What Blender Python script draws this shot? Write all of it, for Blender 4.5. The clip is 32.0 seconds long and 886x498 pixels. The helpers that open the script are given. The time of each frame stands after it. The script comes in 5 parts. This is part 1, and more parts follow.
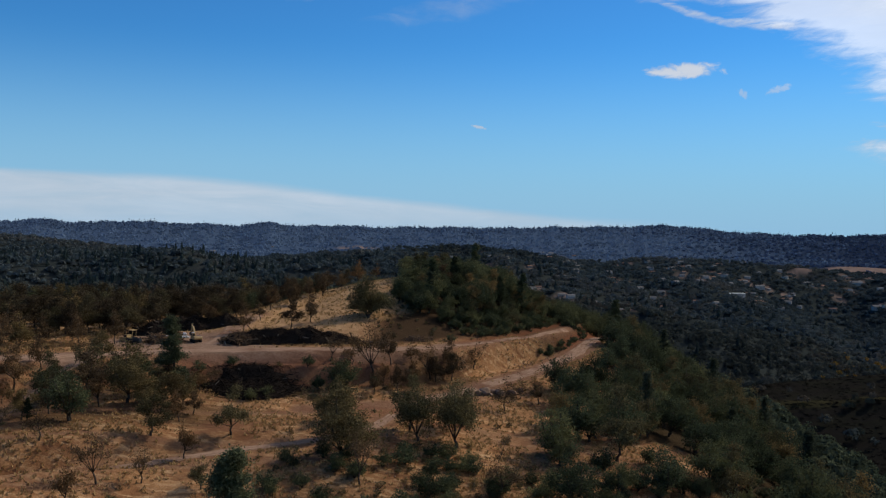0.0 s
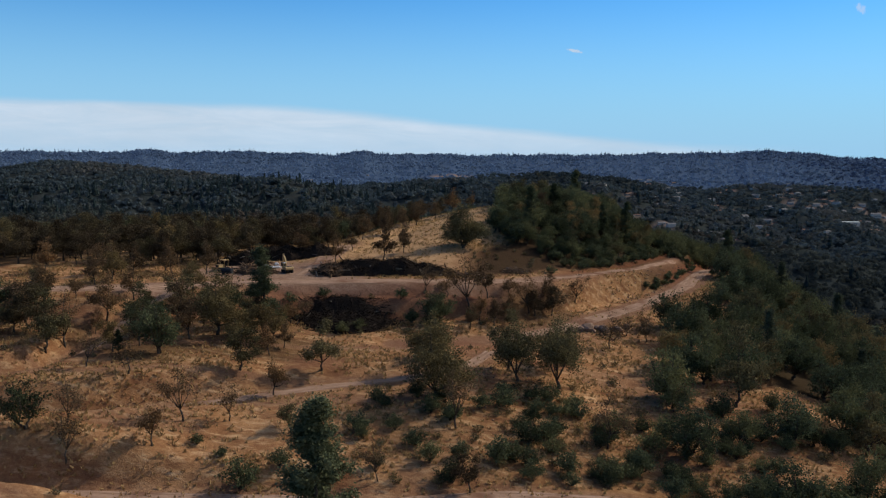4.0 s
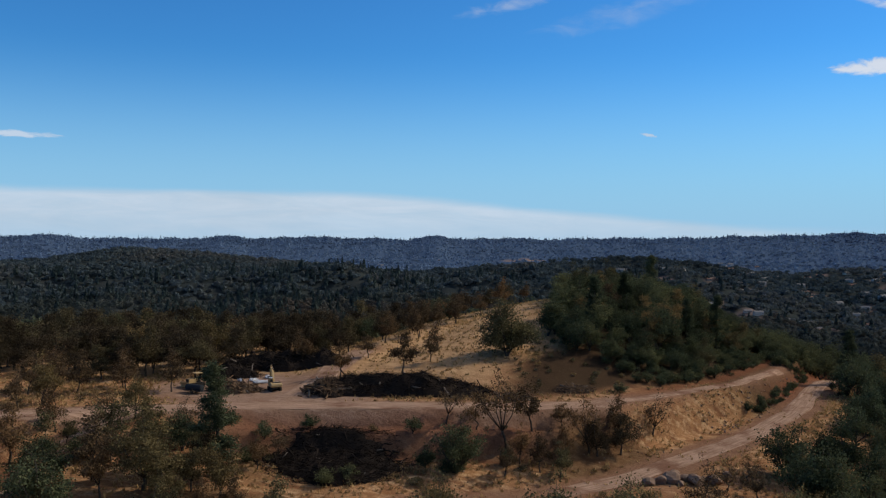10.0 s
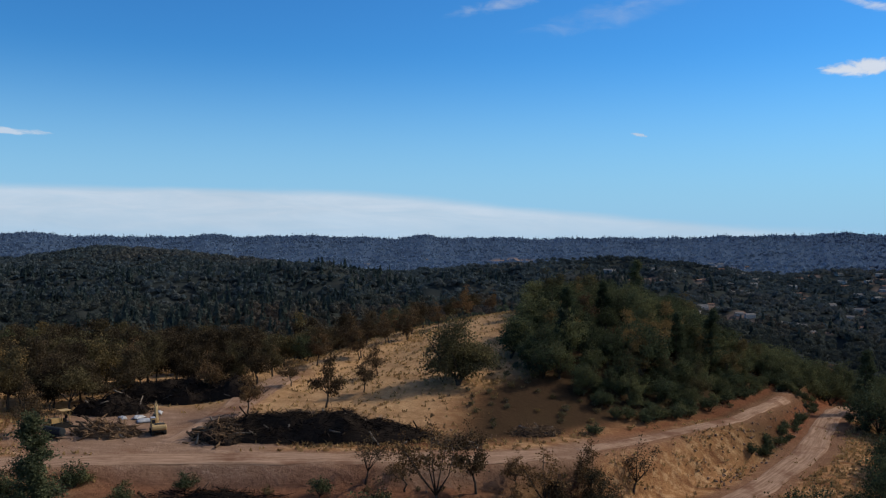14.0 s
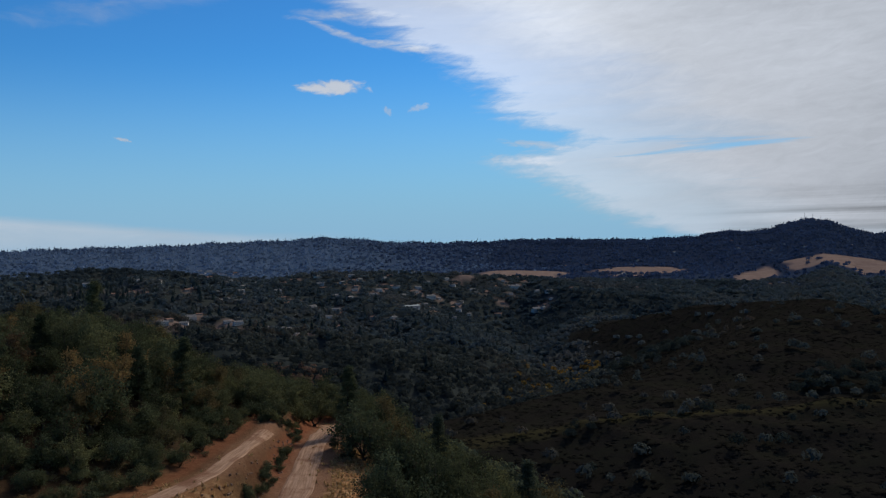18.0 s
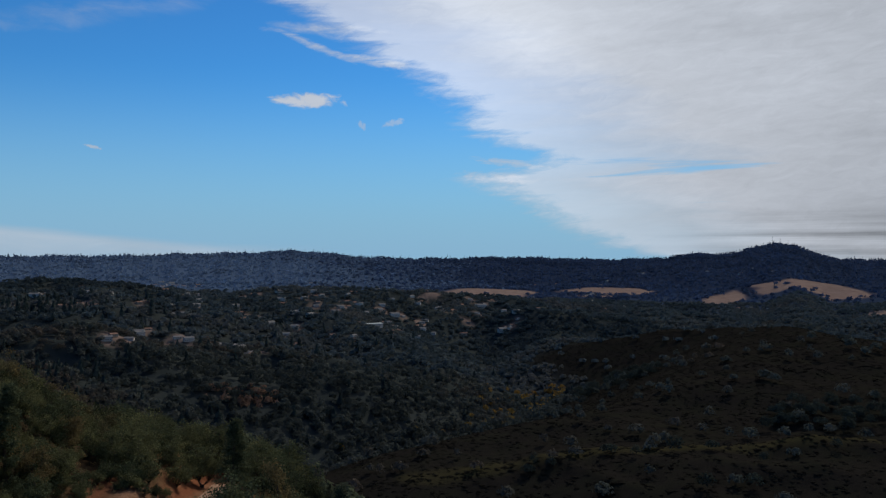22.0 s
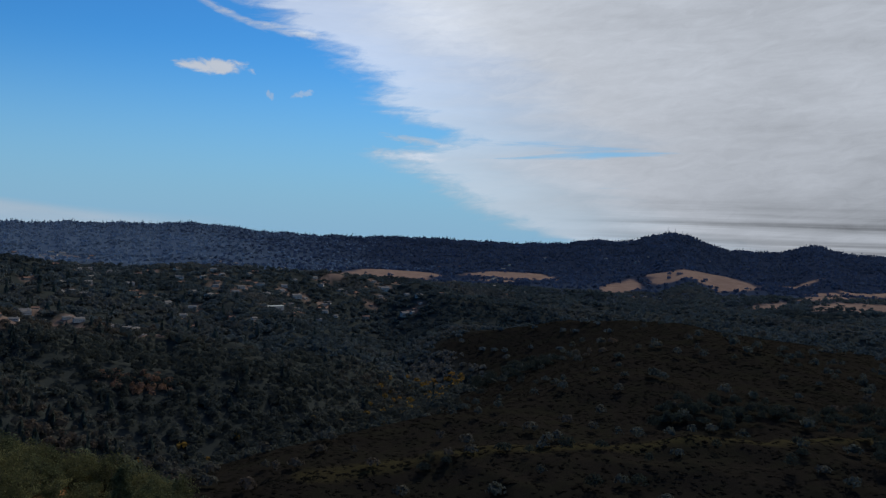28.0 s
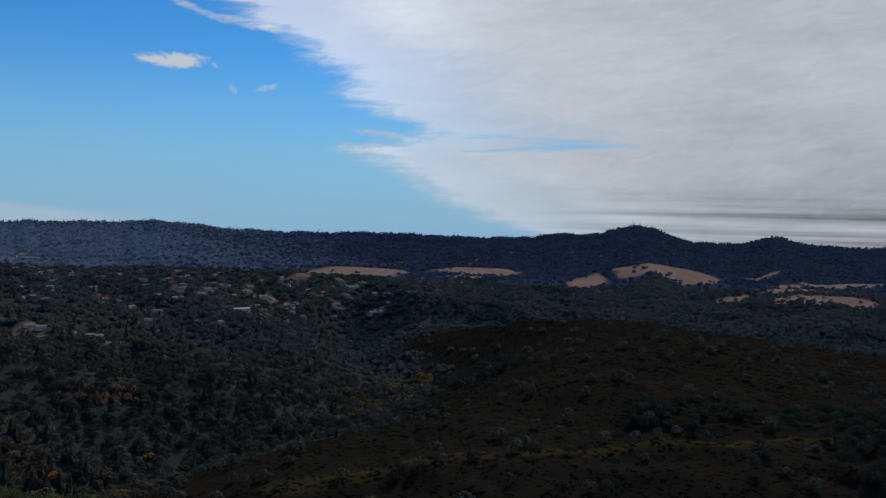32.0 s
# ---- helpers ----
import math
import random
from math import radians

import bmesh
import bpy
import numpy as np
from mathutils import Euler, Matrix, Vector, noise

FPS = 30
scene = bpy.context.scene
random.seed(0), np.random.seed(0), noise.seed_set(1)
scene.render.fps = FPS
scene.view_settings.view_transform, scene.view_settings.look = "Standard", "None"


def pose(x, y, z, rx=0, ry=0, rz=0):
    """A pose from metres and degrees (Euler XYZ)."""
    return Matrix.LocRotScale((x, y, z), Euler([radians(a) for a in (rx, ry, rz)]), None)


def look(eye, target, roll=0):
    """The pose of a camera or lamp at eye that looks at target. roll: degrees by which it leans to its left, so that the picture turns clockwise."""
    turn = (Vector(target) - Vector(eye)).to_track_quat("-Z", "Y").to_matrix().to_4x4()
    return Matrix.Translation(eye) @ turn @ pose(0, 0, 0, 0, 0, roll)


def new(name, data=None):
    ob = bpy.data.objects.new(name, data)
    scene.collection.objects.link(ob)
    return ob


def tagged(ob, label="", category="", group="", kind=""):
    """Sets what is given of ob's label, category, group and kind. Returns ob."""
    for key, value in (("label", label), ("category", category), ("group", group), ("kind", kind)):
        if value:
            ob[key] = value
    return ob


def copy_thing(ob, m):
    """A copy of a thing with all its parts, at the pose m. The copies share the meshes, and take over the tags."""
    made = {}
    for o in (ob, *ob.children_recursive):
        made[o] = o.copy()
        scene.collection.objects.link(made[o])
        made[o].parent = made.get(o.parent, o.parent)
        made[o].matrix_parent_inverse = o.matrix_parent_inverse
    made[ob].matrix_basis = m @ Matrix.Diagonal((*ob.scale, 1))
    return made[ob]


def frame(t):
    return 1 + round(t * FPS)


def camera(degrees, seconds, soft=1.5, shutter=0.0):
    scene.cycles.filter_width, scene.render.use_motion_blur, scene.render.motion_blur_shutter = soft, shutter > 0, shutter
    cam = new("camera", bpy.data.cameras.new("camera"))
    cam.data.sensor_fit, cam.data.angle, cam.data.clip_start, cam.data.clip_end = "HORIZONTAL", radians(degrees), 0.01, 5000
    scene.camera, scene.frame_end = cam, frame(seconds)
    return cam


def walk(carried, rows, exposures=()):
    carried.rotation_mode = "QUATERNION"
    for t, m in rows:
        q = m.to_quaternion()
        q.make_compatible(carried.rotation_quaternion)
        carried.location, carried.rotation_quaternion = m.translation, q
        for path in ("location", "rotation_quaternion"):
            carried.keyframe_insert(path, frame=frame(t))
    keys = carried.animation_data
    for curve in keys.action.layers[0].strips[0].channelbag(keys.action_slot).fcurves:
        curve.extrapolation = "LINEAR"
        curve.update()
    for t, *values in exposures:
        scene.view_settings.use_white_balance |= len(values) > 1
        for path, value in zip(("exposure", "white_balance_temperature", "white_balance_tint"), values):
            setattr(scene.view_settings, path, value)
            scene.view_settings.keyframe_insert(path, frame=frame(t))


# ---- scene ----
SUN_BEARING, SUN_HEIGHT = 56.0, 38.0
EXPOSURES = [(0.0, -0.08), (1.2, -0.08), (2.0, 0.15), (4.9, 0.15), (6.0, 0.05), (15.7, 0.06), (17.2, -0.22), (32.0, -0.3)]
SKY_STRENGTH, SKY_DEPTH, SKY_TINT, CLOUD_BRIGHTNESS, SUN_STRENGTH = 0.10, 1.2, (0.31, 0.785, 1.18, 1.0), 7.2, 3.4

cam = camera(55.557, 32.0, soft=1.25)
PATH = [
    (0.0, 0.00, 0.00, 26.50, 0.00, -1.29, 1.06),
    (0.5, -0.17, 0.13, 26.59, 0.65, -1.28, 1.01),
    (1.0, -0.26, 0.28, 26.63, 1.42, -1.34, 1.02),
    (1.2, -0.31, 0.37, 26.59, 1.77, -1.41, 1.04),
    (1.3, -0.33, 0.42, 26.57, 1.95, -1.73, 1.05),
    (1.4, -0.36, 0.46, 26.55, 2.12, -3.00, 1.06),
    (1.5, -0.38, 0.51, 26.53, 2.30, -5.29, 1.07),
    (1.6, -0.42, 0.67, 26.51, 2.46, -5.77, 1.07),
    (1.8, -0.49, 0.99, 26.47, 2.78, -6.24, 1.07),
    (2.0, -0.56, 1.31, 26.44, 3.11, -6.34, 1.07),
    (2.5, -0.72, 2.89, 26.39, 3.95, -6.58, 1.06),
    (4.5, -1.35, 14.10, 25.86, 7.05, -6.20, 0.57),
    (5.0, -1.38, 17.58, 25.85, 7.77, -6.13, 0.50),
    (5.1, -1.37, 18.32, 25.85, 7.91, -5.10, 0.46),
    (5.2, -1.35, 19.06, 25.85, 8.04, -3.02, 0.43),
    (5.3, -1.34, 19.80, 25.84, 8.17, -1.21, 0.39),
    (5.5, -1.31, 21.29, 25.83, 8.43, -0.95, 0.32),
    (6.0, -1.15, 24.97, 25.81, 9.11, -0.87, 0.24),
    (6.5, -0.91, 28.57, 25.94, 9.75, -0.80, 0.23),
    (7.0, -0.69, 32.37, 25.97, 9.92, -0.73, 0.19),
    (7.5, -0.36, 36.07, 25.90, 10.36, -0.70, 0.16),
    (8.0, 0.05, 39.78, 25.88, 10.54, -0.66, 0.20),
    (8.5, 0.26, 43.37, 25.88, 10.66, -0.63, 0.23),
    (9.0, 0.59, 47.07, 25.82, 11.13, -0.58, 0.23),
    (9.5, 0.86, 50.68, 25.81, 11.27, -0.57, 0.26),
    (10.0, 1.07, 54.57, 25.86, 11.43, -0.57, 0.26),
    (10.5, 1.32, 58.22, 25.95, 11.47, -0.58, 0.35),
    (11.0, 1.66, 61.96, 26.10, 11.53, -0.58, 0.35),
    (11.5, 1.91, 65.88, 26.29, 11.17, -0.60, 0.38),
    (12.0, 2.32, 69.54, 26.35, 11.27, -0.60, 0.31),
    (12.5, 2.64, 73.44, 26.46, 11.30, -0.60, 0.37),
    (13.0, 3.03, 77.02, 26.52, 11.55, -0.60, 0.30),
    (13.5, 3.34, 81.00, 26.57, 10.80, -0.62, 0.39),
    (15.5, 4.85, 97.23, 27.03, 10.81, -0.69, 0.48),
    (15.8, 5.55, 99.75, 26.95, 10.83, -0.66, 0.40),
    (15.9, 5.63, 100.66, 26.92, 9.69, -0.26, -9.00),
    (16.0, 5.50, 101.39, 27.00, 5.51, -0.62, -8.58),
    (16.2, 5.22, 102.68, 27.00, -7.50, -0.60, -9.68),
    (16.4, 5.51, 103.65, 27.18, -15.38, -0.68, -14.13),
    (16.5, 5.66, 104.07, 27.26, -17.08, -0.72, -15.73),
    (16.6, 5.79, 104.44, 27.35, -18.43, -0.67, -17.18),
    (17.0, 6.59, 105.64, 27.75, -21.79, -0.68, -18.61),
    (17.3, 7.45, 106.68, 28.07, -23.14, -0.53, -19.16),
    (17.4, 7.82, 107.12, 28.00, -23.60, -0.53, -11.87),
    (17.5, 8.18, 107.56, 27.93, -24.07, -0.52, -4.57),
    (18.0, 10.08, 110.99, 28.05, -22.96, -0.37, -1.18),
    (18.5, 12.40, 114.91, 28.08, -22.65, -0.24, -0.50),
    (19.0, 14.85, 118.25, 28.19, -22.49, -0.10, -0.47),
    (19.5, 17.40, 121.29, 28.46, -22.36, 0.03, -0.39),
    (20.0, 19.86, 124.43, 28.59, -22.30, 0.18, -0.32),
    (20.5, 22.37, 127.01, 28.69, -22.27, 0.33, -0.22),
    (21.0, 24.72, 129.90, 28.77, -22.33, 0.43, -0.12),
    (21.5, 27.06, 132.49, 28.88, -24.82, 0.90, -0.06),
    (22.0, 28.98, 134.20, 29.53, -24.92, 0.70, 0.15),
    (22.5, 30.14, 134.86, 30.67, -25.18, 0.48, 0.56),
    (23.0, 30.55, 134.86, 31.18, -26.41, 0.03, 0.89),
    (23.5, 30.69, 134.26, 32.15, -27.09, -0.10, 1.34),
    (24.0, 30.71, 133.71, 33.09, -27.57, -0.18, 1.75),
    (24.5, 30.19, 133.41, 33.67, -28.08, -0.24, 2.02),
    (25.0, 30.28, 133.45, 34.71, -28.58, -0.33, 2.23),
    (25.5, 30.36, 133.30, 35.50, -29.05, -0.41, 2.31),
    (27.5, 29.42, 133.48, 39.18, -30.96, -0.68, 2.29),
    (28.0, 29.28, 133.51, 40.31, -31.37, -0.73, 2.20),
    (28.5, 28.99, 133.28, 41.30, -31.76, -0.79, 2.10),
    (29.0, 29.21, 133.25, 42.12, -32.08, -0.84, 2.02),
    (29.5, 29.11, 133.48, 42.97, -32.40, -0.88, 1.95),
    (30.0, 29.13, 133.44, 44.11, -32.70, -0.93, 1.84),
    (30.5, 28.95, 133.36, 44.96, -32.97, -0.97, 1.77),
    (31.0, 28.89, 133.09, 46.10, -33.21, -1.02, 1.72),
    (31.5, 28.83, 133.28, 46.82, -33.44, -1.05, 1.61),
    (32.0, 28.78, 133.20, 48.08, -33.63, -1.10, 1.56),
]


def stand(x, y, z, yaw, pitch, lean):
    ahead = Vector((-math.sin(radians(yaw)) * math.cos(radians(pitch)), math.cos(radians(yaw)) * math.cos(radians(pitch)), math.sin(radians(pitch))))
    return look((x, y, z), Vector((x, y, z)) + ahead * 100, lean)


walk(cam, [(t, stand(*row)) for t, *row in PATH], EXPOSURES)


# ---------------------------------------------------------------- sky, clouds and sun
world = bpy.data.worlds.new("sky")
scene.world = world
world.use_nodes = True
wt = world.node_tree
wt.nodes.clear()


def calc(kind, *values):
    """One step of arithmetic in the sky's nodes, on numbers and sockets."""
    node = wt.nodes.new("ShaderNodeMath")
    node.operation = kind
    for slot, value in zip(node.inputs, values):
        put(slot, value)
    return node.outputs[0]


def put(slot, value):
    if isinstance(value, (int, float)):
        slot.default_value = value
    else:
        wt.links.new(value, slot)


def add(*v):
    return v[0] if len(v) == 1 else add(calc("ADD", v[0], v[1]), *v[2:])


def mul(*v):
    return v[0] if len(v) == 1 else mul(calc("MULTIPLY", v[0], v[1]), *v[2:])


def less(a, b):
    return calc("SUBTRACT", a, b)


def rest(a):
    return less(1.0, a)


def rise(v, a, b):
    t = calc("MINIMUM", calc("MAXIMUM", calc("DIVIDE", less(v, a), float(b - a)), 0.0), 1.0)
    return mul(t, t, calc("MULTIPLY_ADD", t, -2.0, 3.0))


def around(v, gain):
    """A noise value turned about its middle."""
    return calc("MULTIPLY_ADD", v, gain, -0.5 * gain)


coords = wt.nodes.new("ShaderNodeTexCoord")
split = wt.nodes.new("ShaderNodeSeparateXYZ")
wt.links.new(coords.outputs["Generated"], split.inputs[0])
bearing = mul(calc("ARCTAN2", split.outputs[0], split.outputs[1]), 180 / math.pi)
height = mul(calc("ARCSINE", split.outputs[2]), 180 / math.pi)


def sky_noise(sx, sy, seed, detail=6.0, rough=0.6, warp=0.0, slant=0.0):
    mix = wt.nodes.new("ShaderNodeCombineXYZ")
    put(mix.inputs[0], mul(calc("MULTIPLY_ADD", height, slant, bearing), sx))
    put(mix.inputs[1], mul(height, sy))
    mix.inputs[2].default_value = seed
    tex = wt.nodes.new("ShaderNodeTexNoise")
    wt.links.new(mix.outputs[0], tex.inputs["Vector"])
    tex.inputs["Scale"].default_value, tex.inputs["Detail"].default_value, tex.inputs["Roughness"].default_value = 1.0, detail, rough
    tex.inputs["Distortion"].default_value = warp
    return tex.outputs[0]


def wisp(b, h, wide, tall, seed, tilt=0.0, opacity=1.0, soft=0.1):
    u = calc("DIVIDE", less(bearing, b), wide)
    v = calc("DIVIDE", less(less(height, h), mul(less(bearing, b), tilt)), tall)
    n = sky_noise(2.2 / wide, 0.7 / tall, seed, warp=0.6)
    return mul(rise(add(mul(u, u), mul(v, v), around(n, 3.2)), 1.15, soft), opacity)


def over(*v):
    out = v[0]
    for w in v[1:]:
        out = rest(mul(rest(out), rest(w)))
    return out


streak = sky_noise(0.075, 0.5, 3.0, detail=8, rough=0.58, warp=0.9, slant=-0.25)
fine = sky_noise(0.16, 0.9, 7.0, detail=9, rough=0.68, warp=1.0, slant=0.3)
feather = sky_noise(0.5, 1.3, 11.0, detail=8, rough=0.7, warp=0.8, slant=-1.2)
# the long bank low in the north-west, thinning towards the east
bank_top = calc("MULTIPLY_ADD", rise(bearing, -22, 16), -2.5, 3.25)
bank = mul(rise(add(less(height, bank_top), around(streak, 0.7)), 0.28, -0.45), rise(bearing, 19, 9), add(0.66, around(fine, 0.5)))
bank = mul(bank, calc("MULTIPLY_ADD", rise(height, -1.0, 2.2), 0.5, 0.5))
# the great veil that fills the eastern sky
edge_line = wt.nodes.new("ShaderNodeValToRGB")
put(edge_line.inputs[0], mul(height, 1 / 24))
VEIL_EDGE = [(0.0, 39.0), (1.2, 35.0), (2.5, 31.8), (4.1, 29.2), (5.4, 26.6), (6.7, 31.5), (7.9, 28.0), (10.0, 25.6), (12.0, 23.2), (13.6, 19.4), (15.0, 18.2), (16.4, 14.5), (20.0, 11.0), (24.0, 9.0)]
while len(edge_line.color_ramp.elements) < len(VEIL_EDGE):
    edge_line.color_ramp.elements.new(0.5)
for stop, (h, b) in zip(edge_line.color_ramp.elements, VEIL_EDGE):
    stop.position, stop.color = h / 24, (b / 60, b / 60, b / 60, 1)
edge = mul(edge_line.outputs[0], 60.0)
tongue = sky_noise(0.12, 0.9, 71.0, detail=6, rough=0.55, warp=0.6, slant=-0.5)
depth = add(less(bearing, edge), around(streak, 7.0), around(feather, 4.5), around(tongue, 6.0))
veil = mul(rise(depth, -1.0, 3.4), calc("MULTIPLY_ADD", rise(depth, 3, 16), 0.30, 0.70))
gaps = sky_noise(0.045, 0.55, 19.0, detail=7, rough=0.6, warp=0.3)
veil = mul(veil, rest(mul(rise(gaps, 0.60, 0.72), rise(height, 9.0, 4.5))), rise(bearing, 175, 120))
thin = over(wisp(20.5, 13.2, 4.0, 0.35, 73, -0.12, 0.8, -0.6), wisp(16.2, 14.1, 3.0, 0.3, 79, -0.35, 0.7, -0.6), wisp(-6.5, 15.7, 4.0, 0.5, 23, 0.2, 0.6, -1.6), wisp(1.5, 14.9, 7.5, 0.9, 29, 0.2, 0.45, -1.6), wisp(5.0, 18.5, 9.0, 1.6, 53, 0.2, 0.4, -1.6), wisp(17.0, 15.2, 4.5, 0.5, 59, 0.0, 0.8, -1.2), wisp(28.8, 5.5, 3.0, 0.4, 61, -0.1, 0.85, -0.6), wisp(29.5, 6.5, 2.6, 0.3, 67, -0.12, 0.8, -0.6))
small = over(wisp(15.9, 10.55, 2.7, 0.52, 31, 0.02, 0.95), wisp(2.25, 7.0, 0.55, 0.13, 37, -0.2, 0.7), wisp(-38.5, 6.35, 2.6, 0.22, 41, 0.0, 0.7),
             wisp(21.5, 9.2, 0.8, 0.25, 43, 0.25, 0.45), wisp(19.4, 9.0, 0.35, 0.3, 47, -0.5, 0.45))
cover = over(bank, veil, thin, small)
billow = sky_noise(0.09, 0.16, 83.0, detail=3, rough=0.5, warp=0.4, slant=0.8)
bands = sky_noise(0.035, 1.5, 89.0, detail=5, rough=0.55, warp=0.3)
glow = mul(rise(bearing, 16, 27), rise(bearing, 42, 28), rise(height, 6, 14), 0.22)
shade = add(0.82, mul(rise(depth, 24, 5), veil, 0.14), mul(around(feather, 0.3), veil), mul(over(bank, small, thin), 0.16), mul(rise(depth, 9.0, 1.5), veil, 0.3), around(streak, 0.26), around(fine, 0.12), around(billow, 0.3), mul(around(bands, 1.5), rise(height, 3.6, 1.6), rise(bearing, 36, 46), veil), mul(veil, rise(height, 1.0, 12.0), 0.12), glow, mul(veil, rise(height, 5.0, 0.5), -0.17), mul(veil, rise(bearing, 36, 56), -0.08))

sky = wt.nodes.new("ShaderNodeTexSky")
sky.sky_type = "NISHITA"
sky.sun_disc = False
sky.sun_elevation, sky.sun_rotation = radians(SUN_HEIGHT), radians(SUN_BEARING)
sky.altitude, sky.air_density, sky.dust_density, sky.ozone_density = 300, 1.0, 0.0, 1.0
tone = wt.nodes.new("ShaderNodeHueSaturation")
tone.inputs["Saturation"].default_value = SKY_DEPTH
wt.links.new(sky.outputs[0], tone.inputs["Color"])
white = wt.nodes.new("ShaderNodeCombineColor")
for slot, k in ((0, 0.895), (1, 0.965), (2, 1.085)):
    put(white.inputs[slot], mul(shade, CLOUD_BRIGHTNESS * k))
blend = wt.nodes.new("ShaderNodeMix")
blend.data_type = "RGBA"
wt.links.new(cover, blend.inputs[0])
deep = wt.nodes.new("ShaderNodeMix")
deep.data_type, deep.blend_type = "RGBA", "MULTIPLY"
deep.inputs[0].default_value, deep.inputs[7].default_value = 1.0, SKY_TINT
low = wt.nodes.new("ShaderNodeMix")
low.data_type = "RGBA"
put(low.inputs[0], mul(rise(height, 13.0, -0.5), 0.95))
low.inputs[7].default_value = [v * CLOUD_BRIGHTNESS for v in (0.40, 0.72, 1.05)] + [1.0]
wt.links.new(tone.outputs[0], deep.inputs[6])
wt.links.new(deep.outputs[2], low.inputs[6])
wt.links.new(low.outputs[2], blend.inputs[6])
wt.links.new(white.outputs[0], blend.inputs[7])
ground_light = wt.nodes.new("ShaderNodeBackground")
wt.links.new(blend.outputs[2], ground_light.inputs[0])
ground_light.inputs[1].default_value = SKY_STRENGTH
out = wt.nodes.new("ShaderNodeOutputWorld")
wt.links.new(ground_light.outputs[0], out.inputs[0])

sun = new("sun", bpy.data.lights.new("sun", "SUN"))
sun.data.energy, sun.data.angle, sun.data.color = SUN_STRENGTH, radians(0.6), (1.0, 0.91, 0.79)
sun.matrix_world = look((300, 300, 400), Vector((300, 300, 400)) - Vector((math.sin(radians(SUN_BEARING)) * math.cos(radians(SUN_HEIGHT)),
                                                                       math.cos(radians(SUN_BEARING)) * math.cos(radians(SUN_HEIGHT)), math.sin(radians(SUN_HEIGHT)))) * 10)

# ---------------------------------------------------------------- materials
def base_material(name, rough=0.9, metal=0.0):
    m = bpy.data.materials.new(name)
    m.use_nodes = True
    b = m.node_tree.nodes["Principled BSDF"]
    b.inputs["Roughness"].default_value, b.inputs["Metallic"].default_value = rough, metal
    b.inputs["Specular IOR Level"].default_value = 0.0 if rough > 0.7 else 0.4
    return m, m.node_tree, b


def tex_noise(t, scale, detail=4, rough=0.6, stretch=None, source="Object"):
    tc = t.nodes.new("ShaderNodeTexCoord")
    n = t.nodes.new("ShaderNodeTexNoise")
    n.inputs["Scale"].default_value, n.inputs["Detail"].default_value, n.inputs["Roughness"].default_value = scale, detail, rough
    if stretch:
        mp = t.nodes.new("ShaderNodeMapping")
        mp.inputs["Scale"].default_value = stretch
        t.links.new(tc.outputs[source], mp.inputs[0])
        t.links.new(mp.outputs[0], n.inputs["Vector"])
    else:
        t.links.new(tc.outputs[source], n.inputs["Vector"])
    return n.outputs[0]


def ramp(t, fac, stops):
    r = t.nodes.new("ShaderNodeValToRGB")
    while len(r.color_ramp.elements) < len(stops):
        r.color_ramp.elements.new(0.5)
    for e, (p, c) in zip(r.color_ramp.elements, stops):
        e.position, e.color = p, (*c, 1)
    t.links.new(fac, r.inputs[0])
    return r.outputs[0]


def mix_col(t, fac, a, b, mode="MIX"):
    n = t.nodes.new("ShaderNodeMix")
    n.data_type, n.blend_type = "RGBA", mode
    for slot, v in ((0, fac), (6, a), (7, b)):
        if isinstance(v, (int, float)):
            n.inputs[slot].default_value = v
        elif isinstance(v, tuple):
            n.inputs[slot].default_value = (*v, 1)
        else:
            t.links.new(v, n.inputs[slot])
    return n.outputs[2]


def bump(t, b, fac, strength, distance):
    n = t.nodes.new("ShaderNodeBump")
    n.inputs["Strength"].default_value, n.inputs["Distance"].default_value = strength, distance
    t.links.new(fac, n.inputs["Height"])
    t.links.new(n.outputs[0], b.inputs["Normal"])


def surface(name, dark, light, scale, rough=0.9, metal=0.0, relief=0.3, depth=0.05, coarse=0.1, tint=None):
    """Two scales of mottling between two colours, with relief."""
    m, t, b = base_material(name, rough, metal)
    fine_n, wide_n = tex_noise(t, scale, 6), tex_noise(t, scale * coarse, 3)
    c = ramp(t, fine_n, [(0.3, dark), (0.7, light)])
    c = mix_col(t, ramp(t, wide_n, [(0.35, (0, 0, 0)), (0.7, (1, 1, 1))]), c, tint or tuple(0.72 * v for v in light))
    t.links.new(c, b.inputs["Base Color"])
    bump(t, b, fine_n, relief, depth)
    return m


